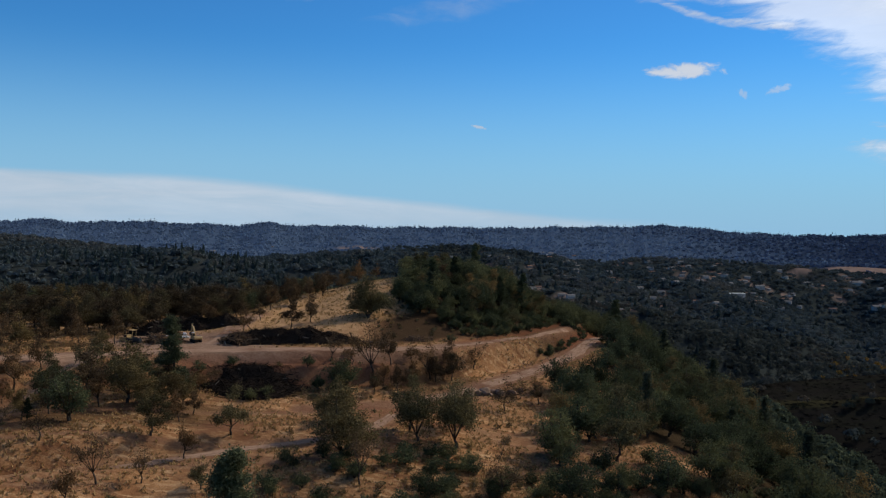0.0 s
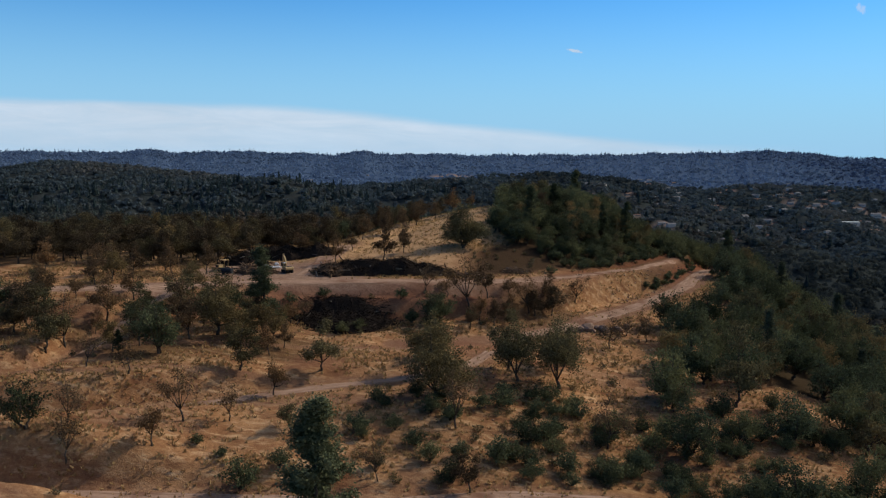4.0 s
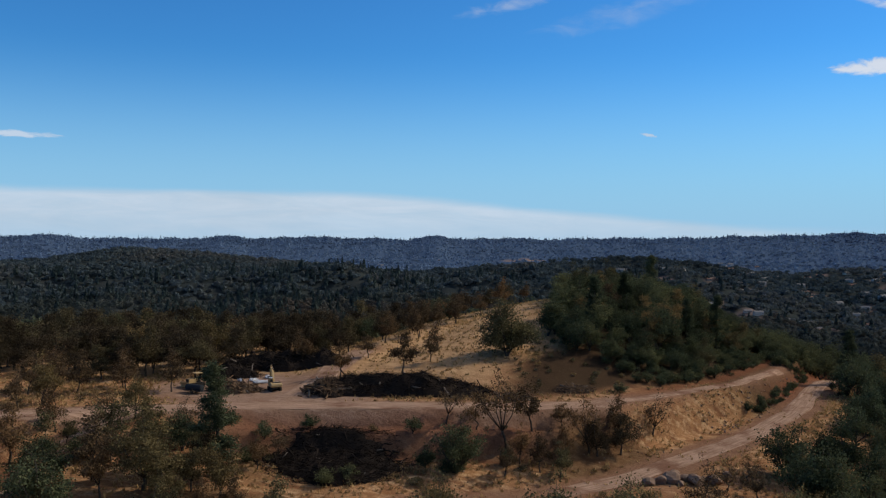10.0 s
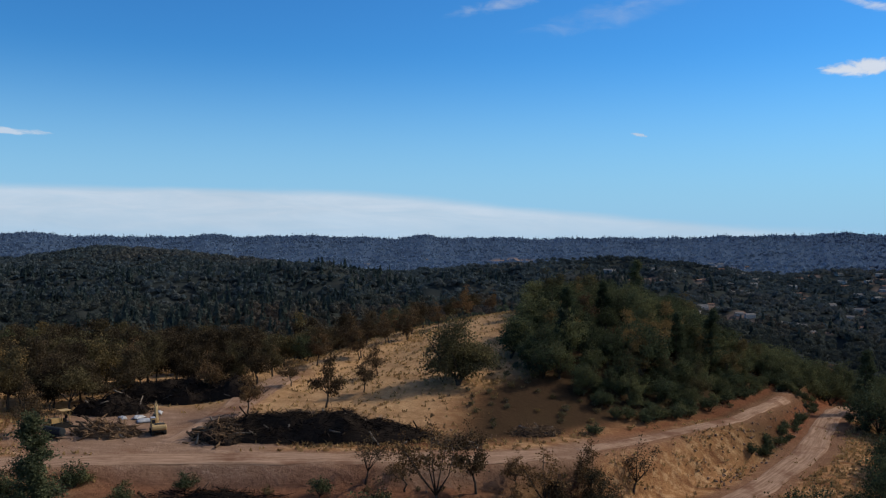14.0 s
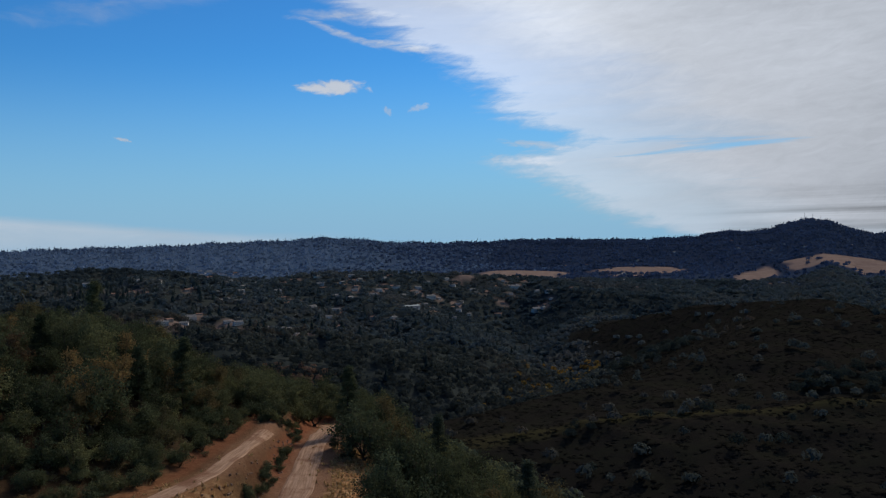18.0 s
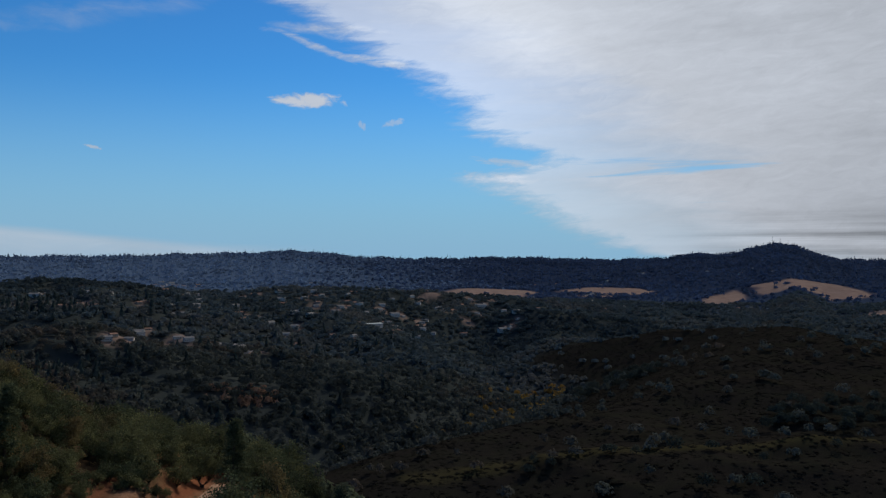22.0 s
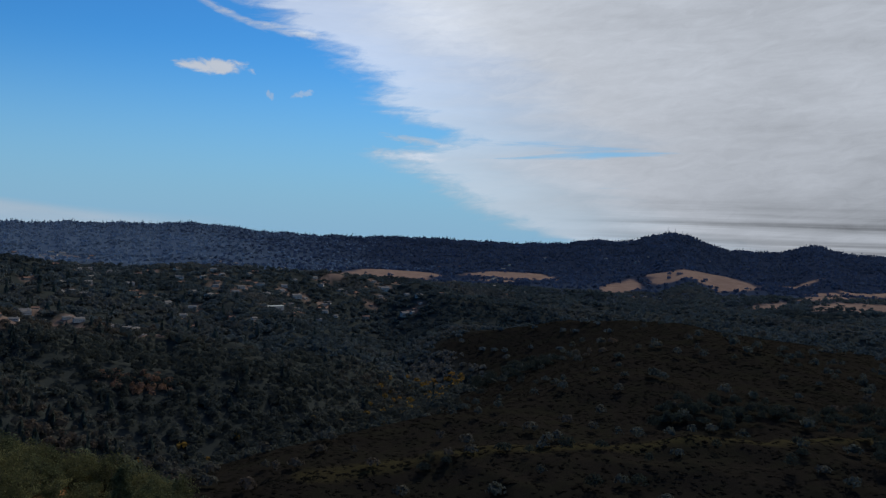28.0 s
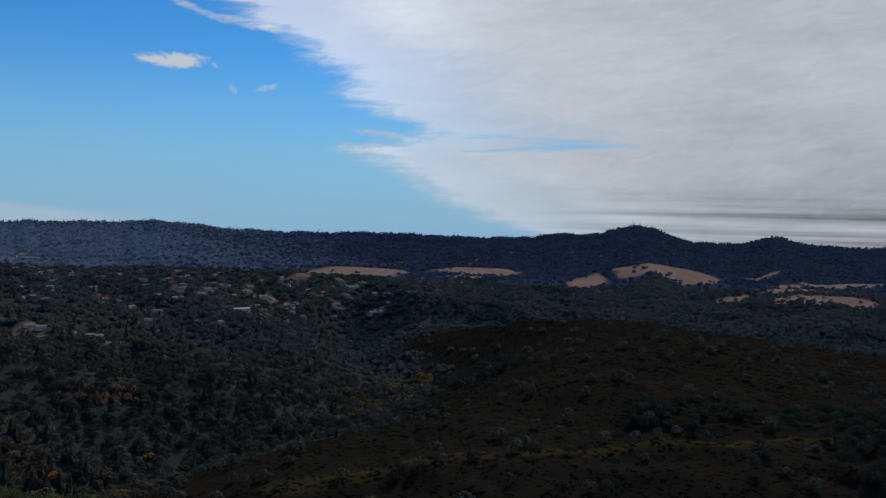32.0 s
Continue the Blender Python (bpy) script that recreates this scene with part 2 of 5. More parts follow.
def foliage(name, dark, light, accent, share=0.3, tone="object"):
    """Leaves: varied from plant to plant and from spray to spray, letting some light through."""
    m, t, b = base_material(name, 0.75)
    if tone == "object":
        info = t.nodes.new("ShaderNodeObjectInfo").outputs["Random"]
        isle = t.nodes.new("ShaderNodeNewGeometry").outputs["Random Per Island"]
    else:
        at = t.nodes.new("ShaderNodeAttribute")
        at.attribute_name = "tone"
        info = at.outputs["Fac"]
        isle = t.nodes.new("ShaderNodeNewGeometry").outputs["Random Per Island"]
    c = ramp(t, isle, [(0.0, dark), (1.0, light)])
    c = mix_col(t, ramp(t, info, [(0.45, (0, 0, 0)), (1.0, (share, share, share))]), c, accent)
    low, high = (0.5, 1.3) if tone == "object" else (0.6, 1.0)
    shade = ramp(t, info, [(0.0, (low, low, low)), (0.5, (1.05, 1.05, 1.05)), (0.75, (0.85, 0.85, 0.85)), (1.0, (high, high, high))])
    c = mix_col(t, 1.0, c, shade, "MULTIPLY")
    t.links.new(c, b.inputs["Base Color"])
    tr = t.nodes.new("ShaderNodeBsdfTranslucent")
    t.links.new(c, tr.inputs["Color"])
    mx = t.nodes.new("ShaderNodeMixShader")
    mx.inputs[0].default_value = 0.25 if tone == "object" else 0.35
    t.links.new(b.outputs[0], mx.inputs[1])
    t.links.new(tr.outputs[0], mx.inputs[2])
    t.links.new(mx.outputs[0], t.nodes["Material Output"].inputs["Surface"])
    return m


def paint(name, colour, worn, rough=0.45, metal=0.0, scale=6.0):
    m, t, b = base_material(name, rough, metal)
    n = tex_noise(t, scale, 6, 0.7)
    c = ramp(t, n, [(0.42, colour), (0.62, tuple(0.8 * v for v in colour)), (0.75, worn)])
    t.links.new(c, b.inputs["Base Color"])
    bump(t, b, n, 0.15, 0.01)
    return m


bark = surface("oak_bark", (0.03, 0.025, 0.02), (0.085, 0.07, 0.056), 9, relief=0.6)
bare_wood = surface("weathered_wood", (0.11, 0.09, 0.07), (0.25, 0.205, 0.165), 8, relief=0.4)
burnt_wood = surface("dark_brush", (0.010, 0.008, 0.007), (0.034, 0.026, 0.021), 5, relief=0.6)
log_wood = surface("cut_log", (0.07, 0.041, 0.024), (0.19, 0.122, 0.074), 5, relief=0.5)
leaf_brown = foliage("dry_oak_leaves", (0.062, 0.042, 0.026), (0.17, 0.115, 0.062), (0.19, 0.10, 0.04), 0.5)
leaf_dull = foliage("dull_oak_leaves", (0.036, 0.027, 0.018), (0.105, 0.078, 0.046), (0.09, 0.078, 0.036), 0.6)
leaf_olive = foliage("olive_oak_leaves", (0.06, 0.053, 0.028), (0.165, 0.142, 0.068), (0.20, 0.12, 0.045), 0.65)
leaf_green = foliage("evergreen_leaves", (0.036, 0.046, 0.026), (0.108, 0.124, 0.064), (0.145, 0.132, 0.052), 0.5)
leaf_pine = foliage("pine_needles", (0.028, 0.040, 0.024), (0.085, 0.105, 0.058), (0.10, 0.10, 0.05), 0.5)
leaf_grey = foliage("grey_pine_needles", (0.04, 0.05, 0.032), (0.095, 0.108, 0.07), (0.085, 0.09, 0.055), 0.5)
# Blue in these three leaf colours stands in for haze, strongest in the valley.
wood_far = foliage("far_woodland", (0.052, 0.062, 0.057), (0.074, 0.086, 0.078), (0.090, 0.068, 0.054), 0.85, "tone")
wood_mid_haze = foliage("hazed_valley_woodland", (0.056, 0.076, 0.083), (0.080, 0.102, 0.108), (0.125, 0.112, 0.096), 0.6, "tone")
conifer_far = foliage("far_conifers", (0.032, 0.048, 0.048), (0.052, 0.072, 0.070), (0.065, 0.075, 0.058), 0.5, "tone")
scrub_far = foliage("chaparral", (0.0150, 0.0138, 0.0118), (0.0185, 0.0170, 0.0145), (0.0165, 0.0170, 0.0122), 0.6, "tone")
autumn_far = foliage("autumn_trees", (0.13, 0.085, 0.024), (0.30, 0.20, 0.055), (0.27, 0.12, 0.035), 0.6, "tone")
wood_near = foliage("scrub_oak_leaves", (0.030, 0.041, 0.030), (0.08, 0.098, 0.062), (0.11, 0.09, 0.048), 0.5, "tone")
# Blue aerial haze is put into these two far leaf colours.
wood_distant_haze = foliage("hazed_distant_forest", (0.130, 0.190, 0.285), (0.146, 0.210, 0.305), (0.152, 0.205, 0.280), 0.4, "tone")
wood_ridge_haze = foliage("hazed_mountain_forest", (0.044, 0.070, 0.132), (0.054, 0.084, 0.150), (0.062, 0.084, 0.135), 0.4, "tone")
thicket_leaves = foliage("rusty_thicket", (0.20, 0.120, 0.085), (0.36, 0.23, 0.165), (0.33, 0.18, 0.11), 0.5, "tone")
tree_grey = foliage("grey_green_leaves", (0.024, 0.032, 0.028), (0.044, 0.054, 0.046), (0.046, 0.05, 0.038), 0.5, "tone")
straw_blades = foliage("dry_grass_blades", (0.24, 0.15, 0.065), (0.42, 0.28, 0.13), (0.30, 0.18, 0.08), 0.6, "tone")
rock = surface("boulder", (0.10, 0.06, 0.04), (0.27, 0.185, 0.135), 2.5, relief=0.8, depth=0.1)


def ground_material():
    m, t, b = base_material("land", 0.95)

    def zone(name):
        a = t.nodes.new("ShaderNodeAttribute")
        a.attribute_name = name
        return a.outputs["Fac"]

    grain = tex_noise(t, 2.2, 8, 0.72)
    tuft = tex_noise(t, 0.55, 6, 0.68, (1, 0.55, 1))
    wide = tex_noise(t, 0.06, 5, 0.6)
    speck = tex_noise(t, 0.9, 3, 0.8)
    litter = ramp(t, grain, [(0.3, (0.020, 0.0140, 0.0090)), (0.7, (0.054, 0.0360, 0.0220))])
    litter = mix_col(t, ramp(t, wide, [(0.4, (0, 0, 0)), (0.65, (1, 1, 1))]), litter, (0.040, 0.029, 0.0165))
    straw = ramp(t, grain, [(0.25, (0.17, 0.078, 0.035)), (0.55, (0.33, 0.175, 0.080)), (0.8, (0.50, 0.305, 0.150))])
    straw = mix_col(t, ramp(t, tuft, [(0.42, (0, 0, 0)), (0.62, (0.5, 0.5, 0.5))]), straw, (0.175, 0.080, 0.036))
    straw = mix_col(t, ramp(t, tex_noise(t, 0.17, 5, 0.65), [(0.44, (0, 0, 0)), (0.62, (0.5, 0.5, 0.5))]), straw, (0.165, 0.070, 0.032))
    straw = mix_col(t, ramp(t, speck, [(0.62, (0, 0, 0)), (0.72, (0.6, 0.6, 0.6))]), straw, (0.07, 0.048, 0.026))
    strand = tex_noise(t, 0.75, 7, 0.75, (0.35, 1.0, 1.0))
    straw = mix_col(t, ramp(t, strand, [(0.5, (0, 0, 0)), (0.62, (0.85, 0.85, 0.85))]), straw, (0.45, 0.285, 0.150))
    straw = mix_col(t, ramp(t, tex_noise(t, 0.32, 6, 0.7, (0.3, 1.0, 1.0)), [(0.52, (0, 0, 0)), (0.64, (0.8, 0.8, 0.8))]), straw, (0.12, 0.050, 0.025))
    earth = ramp(t, grain, [(0.25, (0.11, 0.053, 0.031)), (0.75, (0.25, 0.145, 0.092))])
    earth = mix_col(t, ramp(t, tuft, [(0.4, (0, 0, 0)), (0.7, (0.7, 0.7, 0.7))]), earth, (0.14, 0.07, 0.0392))
    clay = ramp(t, grain, [(0.25, (0.092, 0.033, 0.018)), (0.75, (0.195, 0.080, 0.043))])
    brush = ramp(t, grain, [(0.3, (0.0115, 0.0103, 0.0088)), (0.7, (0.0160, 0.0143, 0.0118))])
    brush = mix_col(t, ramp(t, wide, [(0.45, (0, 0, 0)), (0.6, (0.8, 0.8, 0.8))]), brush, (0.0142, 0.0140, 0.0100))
    yard_dirt = ramp(t, grain, [(0.25, (0.15, 0.088, 0.056)), (0.75, (0.28, 0.178, 0.122))])
    yard_dirt = mix_col(t, ramp(t, strand, [(0.5, (0, 0, 0)), (0.62, (0.7, 0.7, 0.7))]), yard_dirt, (0.34, 0.225, 0.16))
    verge = ramp(t, grain, [(0.3, (0.035, 0.032, 0.012)), (0.7, (0.075, 0.064, 0.026))])
    hay = ramp(t, wide, [(0.3, (0.138, 0.096, 0.080)), (0.7, (0.200, 0.146, 0.122))])
    gold = ramp(t, grain, [(0.25, (0.27, 0.155, 0.075)), (0.55, (0.40, 0.25, 0.130)), (0.8, (0.52, 0.35, 0.195))])
    gold = mix_col(t, ramp(t, tuft, [(0.42, (0, 0, 0)), (0.66, (0.6, 0.6, 0.6))]), gold, (0.25, 0.14, 0.068))
    gold = mix_col(t, ramp(t, tex_noise(t, 0.4, 6, 0.7, (0.3, 1.0, 1.0)), [(0.5, (0, 0, 0)), (0.62, (0.6, 0.6, 0.6))]), gold, (0.21, 0.115, 0.055))
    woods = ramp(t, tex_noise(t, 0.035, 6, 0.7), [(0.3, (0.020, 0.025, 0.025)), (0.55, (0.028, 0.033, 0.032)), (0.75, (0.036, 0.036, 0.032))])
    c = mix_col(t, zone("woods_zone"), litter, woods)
    # Haze blue painted over the far ground by distance, darker on the mountain.
    c = mix_col(t, zone("far_haze_zone"), c, ramp(t, tex_noise(t, 0.02, 6, 0.7), [(0.3, (0.042, 0.066, 0.108)), (0.7, (0.055, 0.083, 0.132))]))
    c = mix_col(t, zone("mountain_haze_zone"), c, ramp(t, tex_noise(t, 0.02, 6, 0.7), [(0.3, (0.0125, 0.0195, 0.038)), (0.7, (0.018, 0.027, 0.050))]))
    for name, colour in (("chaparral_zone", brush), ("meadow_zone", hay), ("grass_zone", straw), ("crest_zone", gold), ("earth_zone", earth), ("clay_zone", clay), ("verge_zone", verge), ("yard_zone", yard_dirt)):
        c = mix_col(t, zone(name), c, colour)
    t.links.new(c, b.inputs["Base Color"])
    bump(t, b, mix_col(t, 0.5, grain, strand), 0.9, 0.35)
    return m


land = ground_material()


def road_material():
    m, t, b = base_material("dirt_road", 0.95)
    uv = t.nodes.new("ShaderNodeUVMap")
    mp = t.nodes.new("ShaderNodeMapping")
    mp.inputs["Scale"].default_value = (0.18, 7, 1)
    t.links.new(uv.outputs[0], mp.inputs[0])
    rut = t.nodes.new("ShaderNodeTexNoise")
    rut.inputs["Scale"].default_value, rut.inputs["Detail"].default_value, rut.inputs["Roughness"].default_value = 1.0, 5, 0.6
    t.links.new(mp.outputs[0], rut.inputs["Vector"])
    grain = tex_noise(t, 1.8, 8, 0.7)
    c = ramp(t, grain, [(0.25, (0.15, 0.088, 0.055)), (0.75, (0.27, 0.168, 0.113))])
    c = mix_col(t, ramp(t, rut.outputs[0], [(0.42, (0, 0, 0)), (0.6, (0.8, 0.8, 0.8))]), c, (0.34, 0.225, 0.158))
    c = mix_col(t, ramp(t, tex_noise(t, 0.16, 4), [(0.5, (0, 0, 0)), (0.66, (0.8, 0.8, 0.8))]), c, (0.12, 0.056, 0.034))
    t.links.new(c, b.inputs["Base Color"])
    bump(t, b, rut.outputs[0], 0.4, 0.12)
    return m


road_dirt = road_material()

# ---------------------------------------------------------------- the lie of the land
def sstep(a, b, v):
    t = np.clip((v - a) / (b - a), 0, 1)
    return t * t * (3 - 2 * t)


def vnoise(x, y, seed=0):
    """Smooth value noise from -1 to 1, one cell a metre."""
    xi, yi = np.floor(x), np.floor(y)
    fx, fy = x - xi, y - yi
    fx, fy = fx * fx * (3 - 2 * fx), fy * fy * (3 - 2 * fy)

    def h(a, b):
        v = np.sin(a * 127.1 + b * 311.7 + seed * 74.7) * 43758.5453
        return v - np.floor(v)

    low = h(xi, yi) * (1 - fx) + h(xi + 1, yi) * fx
    high = h(xi, yi + 1) * (1 - fx) + h(xi + 1, yi + 1) * fx
    return 2 * (low * (1 - fy) + high * fy) - 1


def fbm(x, y, size, seed=0, octaves=4):
    out, amp = 0, 1.0
    for k in range(octaves):
        out = out + amp * vnoise(x / size + 13.7 * k, y / size - 7.1 * k, seed + k)
        size, amp = size / 2.1, amp / 2
    return out / 1.8


def along(x, y, line):
    """Distance to a line of (x, y, z) corners, the height of its nearest place, and the side (left of it is positive)."""
    best = np.full(np.shape(x), 1e9)
    height, side = np.zeros(np.shape(x)), np.ones(np.shape(x))
    for (ax, ay, az), (bx, by, bz) in zip(line, line[1:]):
        dx, dy = bx - ax, by - ay
        t = np.clip(((x - ax) * dx + (y - ay) * dy) / (dx * dx + dy * dy), 0, 1)
        d = np.hypot(x - ax - t * dx, y - ay - t * dy)
        near = d < best
        best = np.where(near, d, best)
        height = np.where(near, az + t * (bz - az), height)
        side = np.where(near, np.where(dx * (y - ay) - dy * (x - ax) > 0, 1.0, -1.0), side)
    return best, height, side


def inside(x, y, ring):
    odd = np.zeros(np.shape(x), bool)
    for (ax, ay), (bx, by) in zip(ring, ring[1:] + ring[:1]):
        cross = (ay > y) != (by > y)
        odd ^= cross & (x < (bx - ax) * (y - ay) / ((by - ay) or 1e-9) + ax)
    return odd


MAIN_ROAD = [(-140, 150, -0.5), (-82, 164.4, 0), (-62, 173.5, 0), (-46, 179, 0), (-30, 182.2, 0), (-16, 186.5, -0.2),
             (-9, 189.2, -0.5), (-0.5, 194.5, -0.8), (10.4, 207, -1), (23.3, 222.5, -1.5), (31, 238, -2), (38, 254, -2.4), (42, 267, -2.6), (45, 280, -3.2), (47, 297, -4.5), (48, 335, -8)]
LOWER_ROAD = [(-24, 158, -7.8), (-8, 168, -8.6), (3.6, 178.1, -8.4), (10.9, 187.1, -7.8), (23.4, 203.1, -6.9), (35.3, 224.1, -6.2), (44.4, 249.8, -5.8), (49, 261, -6.3), (53.5, 272, -7.6), (57, 285, -10.0)]
HILL_TRACK = [(-50, 183, 0), (-50.3, 198, 0.8), (-51, 212, 2.0), (-49, 224, 3.4), (-42, 245, 5.2), (-30, 268, 6.8)]
BENCH_TRACK = [(-78, 110, -11), (-62, 115.8, -10.7), (-48.8, 124.5, -10.0), (-33.6, 133.6, -9.3), (-20.5, 139.3, -8.9), (-12, 146, -8.4), (-8, 160, -8.4)]
LEFT_TRACK = [(-86, 118, -10.6), (-78, 128.8, -9.2), (-76, 139, -8.3), (-75.8, 150, -6.4), (-74, 160, -2.5), (-70, 169, -0.2)]
NEAR_ROAD = [(-80, 97, -13.4), (-60, 98, -13.4), (-39, 100, -13.4), (-18, 101, -13.3), (-3, 105, -13.2), (10, 106.6, -13.9), (28, 105.5, -15.5), (44, 100, -19)]
HOME_RING = [(-420, 20), (20, 40), (32, 100), (40, 150), (37, 190), (50, 225), (58, 255), (56, 285), (34, 312), (-10, 330), (-60, 335), (-120, 350), (-230, 420), (-420, 420)]
CREEK = [(40, 560, 0), (150, 650, 0), (300, 690, 0), (470, 850, 0), (490, 1000, 0), (650, 1330, 0), (900, 1800, 0)]
DARK_RIDGE = [(642, 647, -35), (580, 656, -21), (560, 700, -18), (594, 795, -27), (600, 867, -38), (589, 913, -53), (570, 950, -63)]
BROWN_RIDGE = [(-330, 480, -34), (-232, 542, -18), (-164, 568, -7), (-110, 590, -4), (-40, 610, -12), (40, 650, -46)]
SKYLINE_HILLS = [(-36.5, 1.6, 0.2), (-25.6, 1.3, 0.16), (-20, 2.2, 0.16), (-16.3, 1.2, 0.06), (-11.7, 1.2, 0.24), (-7, 2.0, 0.1), (1, 5, 0.14), (9, 4, 0.28), (15, 3.6, 0.46),
                 (22, 3.5, 0.04), (29, 3.5, 0.14), (41, 2.4, 0.36), (45.6, 2.3, 1.02), (54, 1.5, 0.5), (-60, 12, 0.3), (75, 12, 0.1)]


def skyline(az):
    """How high the far ridges stand over the level, in degrees, by compass bearing."""
    el = 0.03 + 0.03 * np.sin(az * 1.9) + 0.02 * np.sin(az * 4.3 + 1)
    for centre, width, height in SKYLINE_HILLS:
        el = el + height * np.exp(-((az - centre) / width) ** 2)
    return el


def smooth_max(k, *parts):
    top = np.maximum.reduce(parts)
    return top + k * np.log(sum(np.exp((p - top) / k) for p in parts))


def home_ridge(x, y):
    d, zr, side = along(x, y, MAIN_ROAD)
    d = d * side
    bank = np.interp(x, [-90, -55, -42, 15, 40, 60], [4.0, 4.5, 6.2, 6.2, 3.4, 3.0])
    wide = np.interp(x, [-60, -40], [14, 6.5])
    f = np.maximum(-d, 0)
    ledge = sstep(-66, -56, x) * sstep(2, -8, x)
    fall = (1 - ledge) * sstep(np.interp(x, [5, 20], [2.8, 1.6]), wide, f) + ledge * (0.42 * sstep(2.8, 4.4, f) + 0.58 * sstep(6.2, 9.5, f))
    front = -bank * fall - 0.055 * np.clip(f - wide, 0, 45) - 0.13 * np.clip(f - wide - 45, 0, 40) - 0.32 * np.maximum(f - wide - 85, 0)
    front = front - 0.10 * np.maximum(x + 10, 0) * sstep(12, 40, f)
    knoll = 12.3 * np.exp(-(x / 41) ** 2 - ((y - 272) / 55) ** 2) * sstep(1, 24, d)
    level = (np.interp(x, [-30, 0], [0.6, -1.0]) - zr) * sstep(5, 40, d)
    left = -0.03 * np.maximum(-x - 110, 0) * sstep(0, 60, d) - 0.05 * np.maximum(y - 300, 0) - 0.10 * np.maximum(y - 232, 0) * sstep(-44, -72, x)
    z = zr + np.where(d < 0, front, knoll + level + left)
    for road, wide in ((LOWER_ROAD, 3.4), (HILL_TRACK, 2.6), (BENCH_TRACK, 2.8), (LEFT_TRACK, 2.2), (NEAR_ROAD, 2.6)):
        e, zl, _ = along(x, y, road)
        z = zl + (z - zl) * sstep(wide * 0.75, wide * 2.4, e)
    out, _, _ = along(x, y, [(a, b, 0) for a, b in HOME_RING + HOME_RING[:1]])
    out = np.where(inside(x, y, HOME_RING), 0, out)
    z = z - 0.34 * out + 0.34 * 12 * (1 - np.exp(-out / 12))
    return z


def spur(x, y, line, slope, bend):
    d, z, _ = along(x, y, line)
    return z - slope * d - bend * d * d


def terrain(x, y):
    x, y = np.asarray(x, float), np.asarray(y, float)
    r, az = np.hypot(x, y), np.degrees(np.arctan2(x, y))
    far = sstep(900, 1900, r)
    rough = (fbm(x, y, 420, 3) * 13 - np.abs(fbm(x, y, 190, 13)) * 42 + 9) * sstep(350, 1200, r)
    floor = np.interp(x - 0.25 * y, [-300, -60, 60], [-62, -75, -108]) * (1 - far) + far * np.interp(az, [10, 26, 60], [-52, -68, -72]) + rough
    creek, _, _ = along(x, y, CREEK)
    home = home_ridge(x, y)
    forest = spur(x, y, [(-1100, 820, -38), (-700, 960, -30), (-304, 1040, -16), (-90, 1000, -26), (30, 1120, -42)], 0.07, 0.00010) + np.abs(fbm(x, y, 210, 8)) * -64 + 12 + fbm(x, y, 70, 18) * 6
    brown = spur(x, y, BROWN_RIDGE, 0.2, 0.0005) + fbm(x, y, 80, 28) * 5
    west = spur(x, y, [(-900, 1230, -8), (-757, 1255, 8), (-640, 1290, 2), (-480, 1380, -18)], 0.085, 0.0001) + fbm(x, y, 120, 29) * 6
    village = spur(x, y, [(45, 1390, -9), (250, 1420, -30), (463, 1438, -26), (800, 1560, -52)], 0.045, 0.00009) + np.abs(fbm(x, y, 230, 5)) * -50 + 10 + fbm(x, y, 80, 25) * 5
    cone = spur(x, y, [(45, 1385, -8), (60, 1400, -8)], 0.24, 0.0)
    dark = spur(x, y, DARK_RIDGE, 0.125, 0.00002) + fbm(x, y, 170, 9) * 2.5 - np.abs(fbm(x, y, 120, 19)) * 9 * sstep(10, 120, along(x, y, DARK_RIDGE)[0])
    lobe = spur(x, y, [(185, 505, -80), (270, 480, -65), (400, 410, -57), (560, 330, -50)], 0.16, 0.0004) + fbm(x, y, 90, 11) * 3 - np.abs(fbm(x, y, 75, 20)) * 12 + 3
    meadows = -80 + 34 * np.exp(-((x - 990) / 260) ** 2 - ((y - 2060) / 200) ** 2) + 30 * np.exp(-((x - 1460) / 230) ** 2 - ((y - 2100) / 160) ** 2) \
        + 58 * np.exp(-((x - 1690) / 240) ** 2 - ((y - 1640) / 220) ** 2) + 22 * np.exp(-((x - 2250) / 300) ** 2 - ((y - 1250) / 240) ** 2) + 26 * np.exp(-((x - 1640) / 200) ** 2 - ((y - 1150) / 150) ** 2)
    meadows = np.where(r > 1200, meadows, -200 + 0 * r) - 140 * (1 - sstep(1200, 1700, r))
    middle = -62 + 50 * np.exp(-((az + 33) / 7) ** 2 - ((r - 2700) / 350) ** 2) + 16 * np.exp(-((az + 20) / 5) ** 2 - ((r - 2100) / 300) ** 2) + fbm(x, y, 600, 21) * 14
    middle = middle - 150 * (1 - sstep(1300, 2100, r))
    top = 26.5 + 4400 * np.tan(np.radians(skyline(az)))
    ridge = top - np.where(r < 4400, (4400 - r) * 0.062, (r - 4400) * 0.12) + fbm(x, y, 500, 15) * 9 * (1 - np.exp(-((r - 4400) / 300) ** 2))
    z = smooth_max(5.0, floor, forest, brown, west, village, cone, dark, lobe, meadows, middle, ridge)
    gorge = -110 + 0.42 * np.maximum(creek - 12, 0) + 200 * sstep(1300, 1900, r)
    z = -smooth_max(4.0, -z, -gorge)
    z = smooth_max(1.2, z, home)
    near = np.exp(-((x + 10) / 150) ** 2 - ((y - 190) / 170) ** 2)
    return z + near * (fbm(x, y, 9, 31) * 0.22 + fbm(x, y, 2.2, 37, 2) * 0.07)

